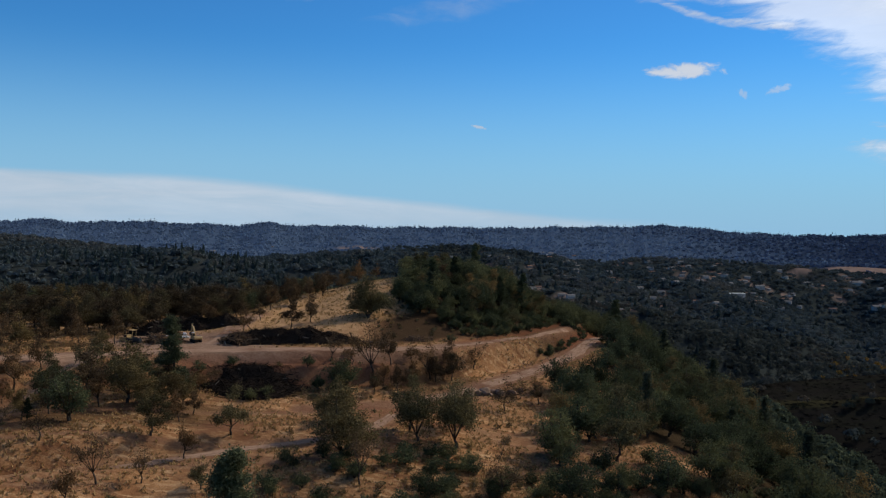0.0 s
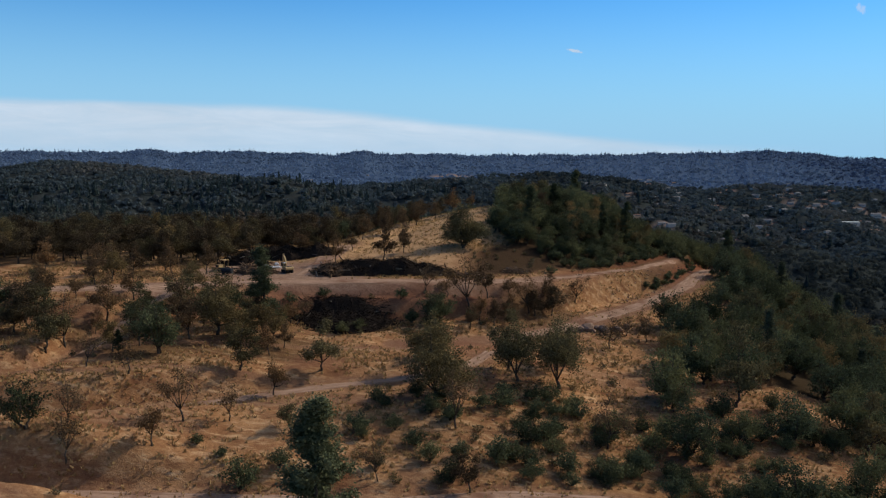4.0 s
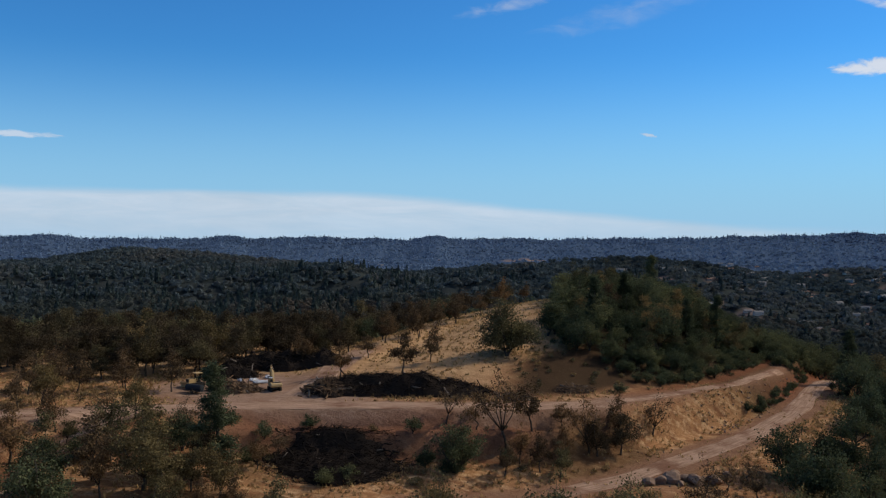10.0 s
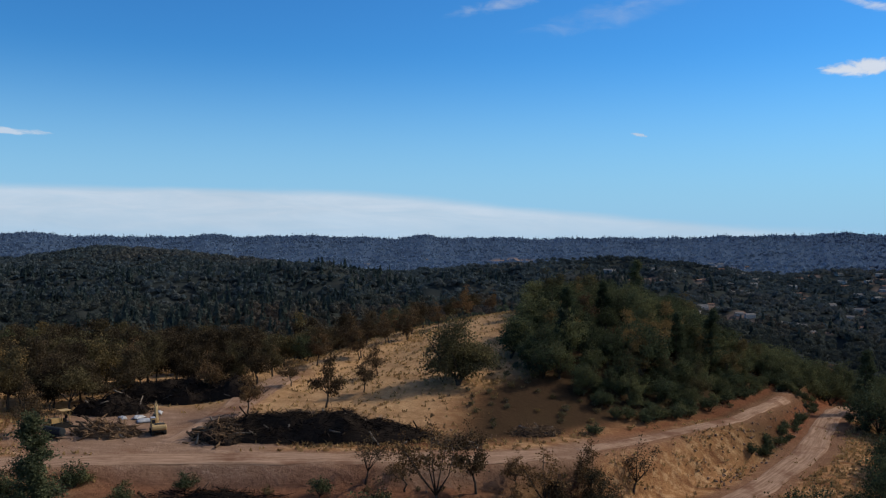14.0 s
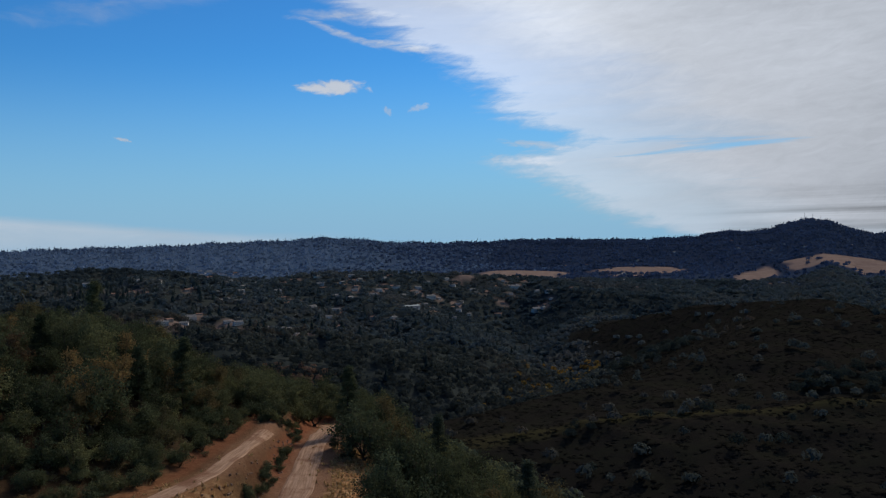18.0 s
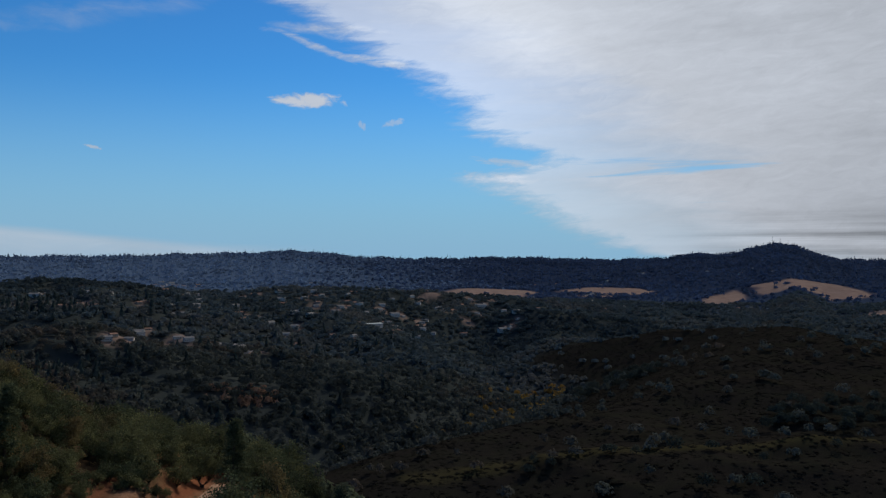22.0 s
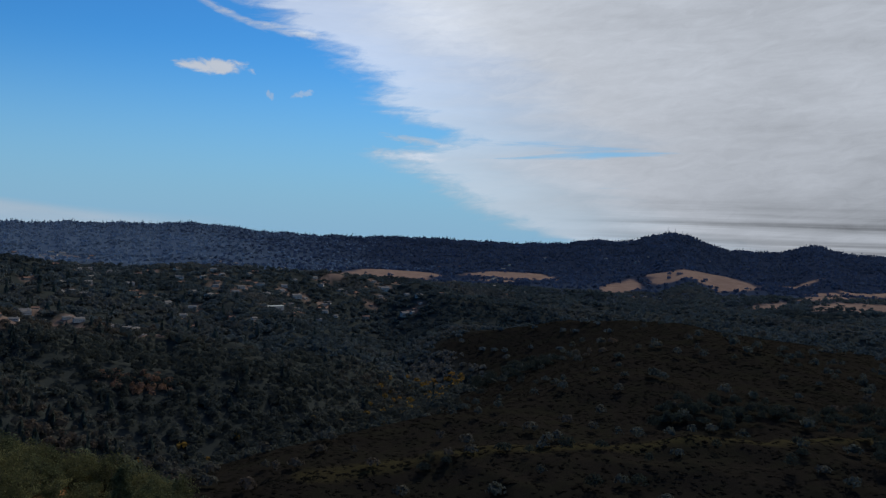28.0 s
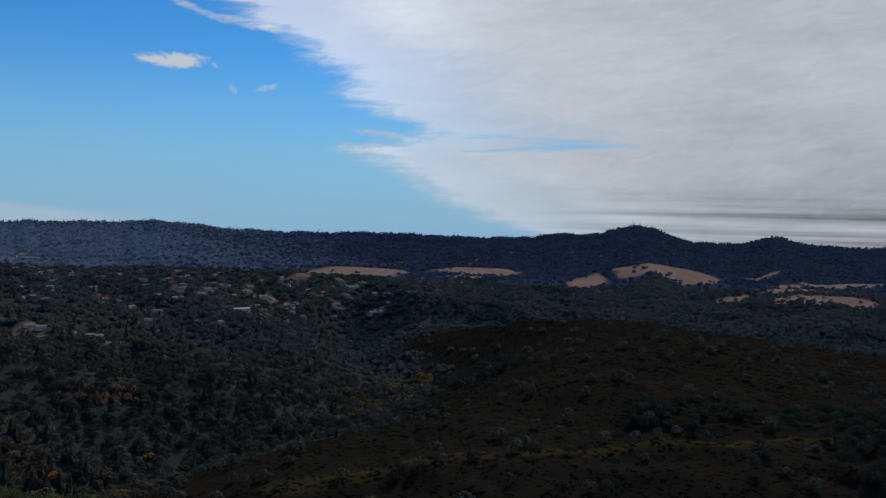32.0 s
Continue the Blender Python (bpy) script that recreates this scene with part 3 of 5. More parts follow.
# ---------------------------------------------------------------- the ground sheet
def mesh_from(name, verts, faces, material, smooth=False):
    me = bpy.data.meshes.new(name)
    if isinstance(verts, np.ndarray) and isinstance(faces, np.ndarray):
        count, corners = faces.shape
        me.vertices.add(len(verts))
        me.vertices.foreach_set("co", np.ascontiguousarray(verts, np.float32).ravel())
        me.loops.add(count * corners)
        me.loops.foreach_set("vertex_index", np.ascontiguousarray(faces, np.int32).ravel())
        me.polygons.add(count)
        me.polygons.foreach_set("loop_start", np.arange(0, count * corners, corners, dtype=np.int32))
    else:
        me.from_pydata([tuple(v) for v in verts], [], faces if isinstance(faces, list) else faces.tolist())
    me.materials.append(material)
    if smooth:
        me.polygons.foreach_set("use_smooth", np.ones(len(me.polygons), bool))
    me.update()
    return me


def attribute(me, name, values):
    me.attributes.new(name, "FLOAT", "POINT").data.foreach_set("value", np.asarray(values, np.float32))


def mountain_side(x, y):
    """Where the eastern mountain, nearer, carries less painted haze than the northern ridges."""
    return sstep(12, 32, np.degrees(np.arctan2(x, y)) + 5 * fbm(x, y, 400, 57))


def zones(x, y):
    """What covers the land: shares of chaparral, meadow, dry grass, bare earth, red clay, and of painted far haze."""
    r = np.hypot(x, y)
    out, _, _ = along(x, y, [(a, b, 0) for a, b in HOME_RING + HOME_RING[:1]])
    out = np.where(inside(x, y, HOME_RING), -out, out)
    ragged = fbm(x, y, 14, 51) * 5
    grass = sstep(4, -6, out + ragged) * sstep(330, 290, y + ragged) * sstep(-135, -105, x + ragged - 0.25 * (y - 200))
    grass = np.maximum(grass, 0.9 * sstep(1.25, 0.8, np.hypot((x - 38) / 16, (y - 149) / 6) + ragged * 0.04))
    grass = np.maximum(grass, 0.75 * sstep(1.25, 0.8, np.hypot((x - 42) / 20, (y - 121) / 13) + ragged * 0.06))
    shade_wood = sstep(12, -4, np.hypot((x - 17) / 1.0, (y - 262) / 1.5) - 27 + ragged)
    grass = grass * (1 - 0.9 * shade_wood)
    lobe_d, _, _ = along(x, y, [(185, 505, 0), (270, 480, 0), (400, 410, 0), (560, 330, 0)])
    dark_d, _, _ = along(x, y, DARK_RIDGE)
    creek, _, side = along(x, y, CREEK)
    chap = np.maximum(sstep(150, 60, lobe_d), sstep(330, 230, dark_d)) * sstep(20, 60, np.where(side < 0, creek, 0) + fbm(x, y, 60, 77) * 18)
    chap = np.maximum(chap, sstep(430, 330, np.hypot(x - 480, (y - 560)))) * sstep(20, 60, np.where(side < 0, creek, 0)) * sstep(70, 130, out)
    hay = np.zeros_like(r)
    for cx, cy, rx, ry, turn in MEADOWS:
        c, s = math.cos(radians(turn)), math.sin(radians(turn))
        u, v = ((x - cx) * c + (y - cy) * s) / rx, (-(x - cx) * s + (y - cy) * c) / ry
        hay = np.maximum(hay, sstep(1.12, 0.94, np.hypot(u, v) + fbm(x, y, 90, 63) * 0.45))
    earth, clay = np.zeros_like(r), np.zeros_like(r)
    patchy = 0.2 * fbm(x, y, 9, 67)
    for hx, hy, size in CLEARINGS:
        hay = np.maximum(hay, 0.8 * sstep(0.62, 0.3, np.hypot(x - hx, (y - hy) * 0.8) / size + patchy))
    d, _, side = along(x, y, MAIN_ROAD)
    d = d * side
    earth = np.maximum(earth, sstep(5.5, 2.5, np.abs(d) + np.clip(x, 0, 20) * 0.12 + ragged * 0.25) * (y < 262))
    yard = sstep(1.25, 0.8, np.hypot((x + 57) / 20, (y - 189) / 13) + ragged * 0.03)
    earth = np.maximum(earth, yard)
    cut = sstep(-1.5, -3, d) * sstep(-11, -6, d) * sstep(-62, -50, x) * sstep(-4, -14, x)
    earth = np.maximum(earth, cut)
    clay = np.maximum(clay, cut * 0.55)
    clay = np.maximum(clay, sstep(2.0, 3.4, d) * sstep(7.5, 4, d + ragged * 0.3) * sstep(-2, 10, x) * 0.65)
    clay = np.maximum(clay, sstep(3.0, 8, d) * sstep(26, 18, d + ragged) * sstep(-28, -14, x) * sstep(16, 4, x) * 0.4)
    clay = np.maximum(clay, sstep(-1.5, -3, d) * sstep(-10, -6, d) * sstep(222, 236, y) * 0.35)
    for road, wide in ((LOWER_ROAD, 3.2), (HILL_TRACK[:4], 2.2), (BENCH_TRACK, 2.2), (LEFT_TRACK, 1.8), (NEAR_ROAD, 2.2)):
        e, _, side = along(x, y, road)
        earth = np.maximum(earth, sstep(wide + 1.6, wide, e + ragged * 0.2) * (0.9 if wide != 2.2 else 0.6))
        if wide == 3.2:
            clay = np.maximum(clay, sstep(2.6, 3.4, e) * sstep(6.5, 4.5, e + ragged * 0.2) * (side > 0) * sstep(226, 240, y))
    foot = sstep(4, 9, d) * sstep(30, 20, d + ragged) * sstep(-22, -12, x) * sstep(40, 25, x)
    grass = grass * (1 - foot)
    clay = clay * (1 - 0.8 * foot * sstep(6, 9, d))
    grass = grass * (1 - 0.65 * sstep(1.2, 0.8, np.hypot((x + 4) / 17, (y - 184) / 9) + ragged * 0.04))
    stony = sstep(1.15, 0.75, np.hypot((x - 4) / 30, (y - 117) / 15) + ragged * 0.03)
    grass = grass * (1 - 0.25 * stony)
    crest = 0.9 * sstep(3, 9, d) * grass * (1 - foot) * sstep(192, 200, y)
    # Dark mottling between the oaks: leaf litter, with their shadows put into it.
    litter_shade = sstep(-28, -46, x) * sstep(174, 160, y) * sstep(122, 138, y) * np.clip(0.55 + 1.3 * fbm(x, y * 1.5, 13, 68), 0, 1)
    grass = grass * (1 - 0.7 * litter_shade)
    for at in (31, 43, 52):
        band = np.exp(-((-d - at + 5 * fbm(x, y, 30, 66 + at)) / 1.1) ** 2) * sstep(4, -6, x) * (y < 172)
        earth = np.maximum(earth, 0.75 * band)
    worn = sstep(0.02, 0.30, fbm(x, y * 1.8, 17, 61)) * sstep(-4, -10, d) * grass * sstep(200, 170, y)
    earth = np.maximum(earth, worn * 0.45)
    clay = np.maximum(clay, worn * sstep(0.0, 0.3, fbm(x, y, 17, 64)) * 0.45)
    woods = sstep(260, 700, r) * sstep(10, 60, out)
    verge = sstep(9, 4, lobe_d + fbm(x, y, 25, 83) * 5) * 0.35
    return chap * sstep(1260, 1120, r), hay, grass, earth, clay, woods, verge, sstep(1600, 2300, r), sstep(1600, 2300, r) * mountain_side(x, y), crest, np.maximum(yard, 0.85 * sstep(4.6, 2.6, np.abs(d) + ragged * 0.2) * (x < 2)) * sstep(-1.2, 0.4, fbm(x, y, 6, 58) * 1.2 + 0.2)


MEADOWS = [(985, 1950, 190, 95, 20), (1395, 1995, 150, 100, 10), (1210, 1830, 60, 40, 0), (1615, 1545, 125, 120, -48), (1395, 1575, 140, 38, 38), (1500, 1050, 120, 70, -30), (1660, 1190, 110, 60, -20), (1420, 1190, 70, 24, 20), (1800, 1330, 90, 40, 10),
           (2080, 1640, 120, 45, 0), (2150, 1350, 200, 60, 0), (-297, 3030, 110, 60, 0), (107, 945, 22, 13, 0), (880, 735, 30, 9, 0),
           (191, 902, 16, 8, 20), (394, 1126, 20, 9, 0), (463, 1438, 34, 12, 10), (530, 1286, 18, 9, 30), (297, 1393, 20, 9, 0), (133, 1200, 16, 8, 0), (640, 1500, 30, 10, 20), (340, 2590, 60, 20, 0), (250, 2660, 50, 16, 0), (60, 1330, 14, 6, 0)]


TREE_GULLY = [(395, 462, 0), (440, 455, 0), (450, 425, 0), (500, 410, 0), (520, 372, 0), (440, 372, 0), (420, 345, 0), (520, 340, 0), (600, 380, 0)]
CLEARINGS = [(104, 941, 14), (123, 914, 11), (146, 954, 11), (191, 902, 12), (266, 1008, 10), (189, 927, 10), (394, 1126, 14), (362, 1262, 11), (373, 1217, 11), (530, 1286, 12),
             (297, 1393, 12), (394, 1425, 11), (402, 1090, 10), (662, 1266, 14), (199, 1240, 11), (133, 1200, 11), (463, 1438, 16)]
HAMLETS = [(86, 888, 16, 3), (111, 973, 22, 4), (150, 950, 20, 4), (190, 924, 22, 3), (282, 1059, 26, 3), (402, 1249, 30, 4), (372, 1339, 34, 5), (310, 1700, 60, 5), (450, 1293, 30, 4), (129, 1174, 26, 4), (214, 1396, 40, 5),
           (633, 1331, 34, 4), (658, 1264, 26, 3), (615, 1378, 34, 4), (753, 2450, 110, 6), (285, 2412, 90, 9), (520, 1500, 60, 5), (700, 1480, 50, 5), (60, 1290, 50, 4), (330, 1210, 60, 5), (240, 1150, 50, 4), (-60, 1500, 90, 3), (1040, 1560, 60, 4), (1290, 1420, 60, 4)]
hamlet_rng = np.random.default_rng(123)
for hx, hy, spread, count in HAMLETS:
    CLEARINGS += [(hx + hamlet_rng.normal() * spread, hy + hamlet_rng.normal() * spread * 0.6, hamlet_rng.uniform(12, 26)) for _ in range(count)]


def bearings_grid():
    fine = np.arange(-58, 78, 0.21)
    return np.radians(np.concatenate([fine, np.arange(84, 300, 6.0)]))


def build_ground():
    b = bearings_grid()
    rows = [30.0]
    while rows[-1] < 5400:
        r = rows[-1]
        rows.append(r + (6 if r < 76 else 0.95 if r < 330 else r * 0.0165 - 4.2))
    rows = np.array(rows)
    R, B = np.meshgrid(rows, b, indexing="ij")
    x, y = (R * np.sin(B)).ravel(), (R * np.cos(B)).ravel()
    x, y = np.append(x, 0.0), np.append(y, 0.0)
    z = terrain(x, y)
    n, m = len(rows), len(b)
    i = np.arange(n - 1)[:, None] * m
    j = np.arange(m)[None, :]
    k = (j + 1) % m
    quads = np.stack([i + j, i + m + j, i + m + k, i + k], -1).reshape(-1, 4)[:, ::-1]
    centre = n * m
    faces = quads.tolist() + [(int(a), int((a + 1) % m), centre)[::-1] for a in range(m)]
    me = mesh_from("ground", np.stack([x, y, z], -1), faces, land, True)
    for name, values in zip(("chaparral_zone", "meadow_zone", "grass_zone", "earth_zone", "clay_zone", "woods_zone", "verge_zone", "far_haze_zone", "mountain_haze_zone", "crest_zone", "yard_zone"), zones(x, y)):
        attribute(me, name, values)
    tagged(new("ground", me), "dry grass and brush covered hills reaching the horizon", "ground", kind="structure")


build_ground()


def ribbon(name, line, wide, label):
    """A dirt road laid on the land, with worn wheel tracks and a ragged edge."""
    pts = np.array(line, float)[:, :2]
    t = np.concatenate([[0], np.cumsum(np.hypot(*np.diff(pts, axis=0).T))])
    s = np.arange(0, t[-1], 0.8)
    px, py = np.interp(s, t, pts[:, 0]), np.interp(s, t, pts[:, 1])
    kernel = np.ones(13) / 13
    px, py = (np.convolve(np.pad(v, 6, "edge"), kernel, "valid") for v in (px, py))
    tx, ty = np.gradient(px), np.gradient(py)
    ln = np.hypot(tx, ty)
    nx, ny = -ty / ln, tx / ln
    cross = np.linspace(-1, 1, 15)
    half = wide / 2 * (1 + 0.14 * vnoise(s / 5, 0 * s, 91))
    X = px[:, None] + nx[:, None] * cross * half[:, None]
    Y = py[:, None] + ny[:, None] * cross * half[:, None]
    rut = -0.05 * (np.exp(-((np.abs(cross) - 0.45) / 0.13) ** 2)) + 0.02
    Z = terrain(X, Y) + 0.11 + rut - 0.3 * ((s < 1.5) | (s > s[-1] - 1.5))[:, None] - 0.12 * (np.abs(cross) > 0.99)
    n, m = X.shape
    i = np.arange(n - 1)[:, None] * m + np.arange(m - 1)[None, :]
    faces = np.stack([i, i + 1, i + m + 1, i + m], -1).reshape(-1, 4)[:, ::-1]
    me = mesh_from(name, np.stack([X, Y, Z], -1).reshape(-1, 3), faces, road_dirt, True)
    uv = me.uv_layers.new(name="along")
    grid = np.stack(np.broadcast_arrays(s[:, None], cross[None, :]), -1).reshape(-1, 2)
    loops = np.zeros(len(me.loops), np.int32)
    me.loops.foreach_get("vertex_index", loops)
    uv.data.foreach_set("uv", grid[loops].astype(np.float32).ravel())
    return tagged(new(name, me), label, "road", kind="structure")


ribbon("road_main", MAIN_ROAD[:8], 5.0, "pale rutted dirt road across a graded hilltop")
ribbon("road_upper", MAIN_ROAD[7:12], 2.6, "narrow dirt track along the foot of a wooded knoll")
ribbon("road_lower", LOWER_ROAD[1:], 4.0, "pale dirt road curving along a cut bank")
ribbon("road_near", NEAR_ROAD, 3.2, "dirt track along the foot of a dry slope")
ribbon("road_bench", BENCH_TRACK, 2.4, "narrow dirt track cut across a dry grass slope")
ribbon("road_left", LEFT_TRACK, 2.6, "dirt track climbing between oaks to the clearing")
ribbon("road_hill_track", HILL_TRACK[:4], 5.0, "dirt track climbing a dry grass slope")

# ---------------------------------------------------------------- plants: shapes
rng = np.random.default_rng(7)


def tube(points, radii, sides=6):
    """A tapering limb through the points."""
    p, verts, faces = [Vector(q) for q in points], [], []
    for k, (c, r) in enumerate(zip(p, radii)):
        d = (p[min(k + 1, len(p) - 1)] - p[max(k - 1, 0)]).normalized()
        u = d.orthogonal().normalized()
        v = d.cross(u)
        verts += [c + (u * math.cos(2 * math.pi * s / sides) + v * math.sin(2 * math.pi * s / sides)) * r for s in range(sides)]
    for k in range(len(p) - 1):
        for s in range(sides):
            a, b = k * sides + s, k * sides + (s + 1) % sides
            faces.append((a, b, b + sides, a + sides))
    faces.append(tuple(range(sides))[::-1])
    faces.append(tuple(range((len(p) - 1) * sides, len(p) * sides)))
    return verts, faces


def joined(pieces):
    verts, faces = [], []
    for v, f in pieces:
        n = len(verts)
        verts += [tuple(q) for q in v]
        faces += [tuple(i + n for i in q) for q in f]
    return verts, faces


def sprays(centres, sizes, gen, flat=0.0):
    """Leaf sprays: small folded four-cornered blades turned at random."""
    n = len(centres)
    a = gen.normal(size=(n, 3))
    a[:, 2] *= 1 - flat
    a /= np.linalg.norm(a, axis=1)[:, None]
    b = np.cross(a, gen.normal(size=(n, 3)))
    b /= np.linalg.norm(b, axis=1)[:, None]
    c = np.cross(a, b)
    s = np.asarray(sizes)[:, None]
    v = np.stack([centres - a * s * 0.6, centres + b * s * 0.42 + c * s * 0.12, centres + a * s * 0.6, centres - b * s * 0.42 + c * s * 0.12], 1).reshape(-1, 3)
    return v, np.arange(4 * n).reshape(-1, 4)


def broadleaf(seed, tall, wide, leaves, size, thick, crown_base=0.3, stems=1, low=0.5):
    """Trunk, forked limbs and twigs, and the leaf sprays that sit round the twigs' ends."""
    gen = np.random.default_rng(seed)
    wood, tips = [], []
    for _ in range(stems):
        lean = gen.normal(size=2) * (0.05 if stems == 1 else 0.16) * tall
        fork = Vector((lean[0] * 0.5, lean[1] * 0.5, tall * crown_base * gen.uniform(0.8, 1.15)))
        wood.append(tube([(0, 0, -0.5), (lean[0] * 0.1, lean[1] * 0.1, tall * 0.06), fork * 0.6 + Vector((gen.normal() * 0.15, gen.normal() * 0.15, 0)), fork],
                         [thick * 1.35, thick, thick * 0.85, thick * 0.72], 7))
        limbs = int(gen.integers(5, 8))
        for k in range(limbs):
            turn = 2 * math.pi * (k + gen.uniform(-0.3, 0.3)) / limbs
            reach = wide * gen.uniform(0.55, 1.0)
            rise = tall * gen.uniform(low, 1.0) if k else tall
            if k == 0:
                reach *= 0.25
            end = Vector((math.cos(turn) * reach + lean[0], math.sin(turn) * reach + lean[1], rise * (1 - 0.28 * (reach / wide) ** 2)))
            mid = fork.lerp(end, 0.5) + Vector((gen.normal() * 0.3, gen.normal() * 0.3, -0.05 * tall + gen.normal() * 0.2))
            wood.append(tube([fork, mid, end], [thick * 0.5, thick * 0.3, thick * 0.08], 5))
            for _ in range(int(gen.integers(3, 6))):
                start = mid.lerp(end, gen.uniform(0.0, 0.8))
                out = Vector((gen.normal(), gen.normal(), gen.uniform(-0.1, 0.9))).normalized() * wide * gen.uniform(0.25, 0.5)
                tip = start + out
                wood.append(tube([start, start.lerp(tip, 0.5) + Vector((0, 0, gen.normal() * 0.15)), tip], [thick * 0.2, thick * 0.12, thick * 0.04], 4))
                tips += [tip, start.lerp(tip, 0.6)]
            tips.append(end)
    tips = np.array([tuple(q) for q in tips])
    heavy = gen.uniform(0.4, 1.6, len(tips))
    pick = gen.choice(len(tips), leaves, p=heavy / heavy.sum())
    spread = wide * 0.17
    centres = tips[pick] + gen.normal(size=(leaves, 3)) * np.array([spread, spread, spread * 0.75])
    centres[:, 2] = np.maximum(centres[:, 2], tall * crown_base * 0.55 * gen.uniform(0.8, 1.4, leaves))
    return joined(wood), sprays(centres, size * gen.uniform(0.6, 1.4, leaves), gen)


def conifer(seed, tall, wide, leaves, size, thick, bare=0.25, ragged=0.35):
    gen = np.random.default_rng(seed)
    bend = gen.normal(size=2) * 0.02 * tall
    wood = [tube([(0, 0, -0.5), (bend[0], bend[1], tall * 0.5), (0, 0, tall * 0.98)], [thick * 1.2, thick * 0.75, thick * 0.08], 7)]
    spots = []
    for k in range(int(tall * 3.2)):
        h = tall * (bare + (0.98 - bare) * (k + gen.uniform()) / (tall * 3.2))
        share = 1 - (h / tall - bare) / (1 - bare)
        reach = wide * (0.07 + 0.93 * share ** 0.85) * gen.uniform(1 - ragged, 1.1)
        turn = gen.uniform(0, 2 * math.pi)
        tip = Vector((math.cos(turn) * reach, math.sin(turn) * reach, h + reach * gen.uniform(-0.1, 0.3)))
        wood.append(tube([(0, 0, h), tip], [thick * 0.2, thick * 0.05], 4))
        for s in np.linspace(0.3, 1.05, 6):
            spots.append(tuple(Vector((0, 0, h)).lerp(tip, s)))
    spots = np.array(spots)
    pick = gen.integers(0, len(spots), leaves)
    centres = spots[pick] + gen.normal(size=(leaves, 3)) * np.array([0.22, 0.22, 0.16]) * min(wide / 2.2, 1.9)
    return joined(wood), sprays(centres, size * gen.uniform(0.6, 1.4, leaves), gen, 0.4)


def plant(name, shape, bark_mat, leaf_mat, label, category, group=""):
    """A plant standing at the origin: an empty at its foot with its trunk and its crown."""
    (wv, wf), (lv, lf) = shape
    root = tagged(new(name), label, category, group)
    t = new("trunk", mesh_from("trunk", wv, wf, bark_mat, True))
    c = new("crown", mesh_from("crown", lv, lf, leaf_mat))
    t.parent = c.parent = root
    return root


KINDS, PLANTED = {}, {}


def kind_of(key, maker):
    """A kind of plant, built when it is first planted."""
    KINDS.setdefault(key, []).append(maker)


def place(key, x, y, scale=1.0, which=None, turn=None):
    """Plants one: the first of its kind is built, the others are copies that share its meshes."""
    makers = KINDS[key]
    n = int(rng.integers(len(makers))) if which is None else which % len(makers)
    turn = rng.uniform(0, 360) if turn is None else turn
    z = float(terrain(x, y)) - 0.08
    if (key, n) not in PLANTED:
        makers[n] = makers[n]()
        PLANTED[key, n] = scale
        makers[n].matrix_basis = pose(x, y, z, 0, 0, turn) @ Matrix.Diagonal((scale, scale, scale, 1))
        return makers[n]
    scale = scale / PLANTED[key, n]
    return copy_thing(makers[n], pose(x, y, z, 0, 0, turn) @ Matrix.Diagonal((scale, scale, scale * rng.uniform(0.92, 1.1), 1)))


for s in range(3):
    kind_of("brown", lambda s=s: plant("oak_tree", broadleaf(100 + s, 7.6, 2.2, 2500, 0.2, 0.15, 0.24), bark, leaf_brown, "deciduous oak with sparse brown autumn leaves and grey trunk", "tree", "oaks on the hilltop"))
    kind_of("great", lambda s=s: plant("oak_tree", broadleaf(460 + s, 10.5, 4.3, 7500, 0.23, 0.28, 0.16), bark, leaf_olive, "large oak with a wide olive green crown yellowing in places", "tree", "oaks on the hilltop"))
    kind_of("broad", lambda s=s: plant("broad_oak_tree", broadleaf(420 + s, 7.6, 3.0, 4200, 0.21, 0.2, 0.24), bark, leaf_dull, "broad brown leaved oak standing among others at the clearing edge", "tree", "oaks on the hilltop"))
    kind_of("bare", lambda s=s: plant("bare_oak_tree", broadleaf(140 + s, 7.0, 2.2, 1100, 0.17, 0.13, 0.22), bark, leaf_brown, "nearly leafless small oak with dark branching limbs", "tree", "bare oaks on the slope"))
    kind_of("olive", lambda s=s: plant("oak_tree", broadleaf(180 + s, 8.2, 2.8, 3600, 0.21, 0.18, 0.2), bark, leaf_olive, "oak with a dense olive green and yellowing crown", "tree", "oaks on the hilltop"))
    kind_of("live", lambda s=s: plant("live_oak_tree", broadleaf(220 + s, 6.4, 2.6, 4400, 0.2, 0.2, 0.14, 2), bark, leaf_green, "dark evergreen live oak with a rounded dense crown", "tree", "evergreen oaks"))
    kind_of("scrub", lambda s=s: plant("scrub_oak_tree", broadleaf(520 + s, 5.4, 2.5, 3800, 0.2, 0.15, 0.1, 3), bark, leaf_green, "many stemmed green scrub oak on the steep slope", "tree", "scrub oaks on the slope"))
    kind_of("bush", lambda s=s: plant("evergreen_shrub", broadleaf(260 + s, 3.2, 1.7, 1500, 0.2, 0.08, 0.08, 3), bark, leaf_green, "dense dark green evergreen shrub on the hillside", "shrub", "shrubs on the hillside"))
    kind_of("brushy", lambda s=s: plant("dry_shrub", broadleaf(300 + s, 1.5, 1.0, 420, 0.14, 0.04, 0.06, 3), bare_wood, leaf_olive, "low scrubby shrub in dry grass", "shrub", "low shrubs in the grass"))
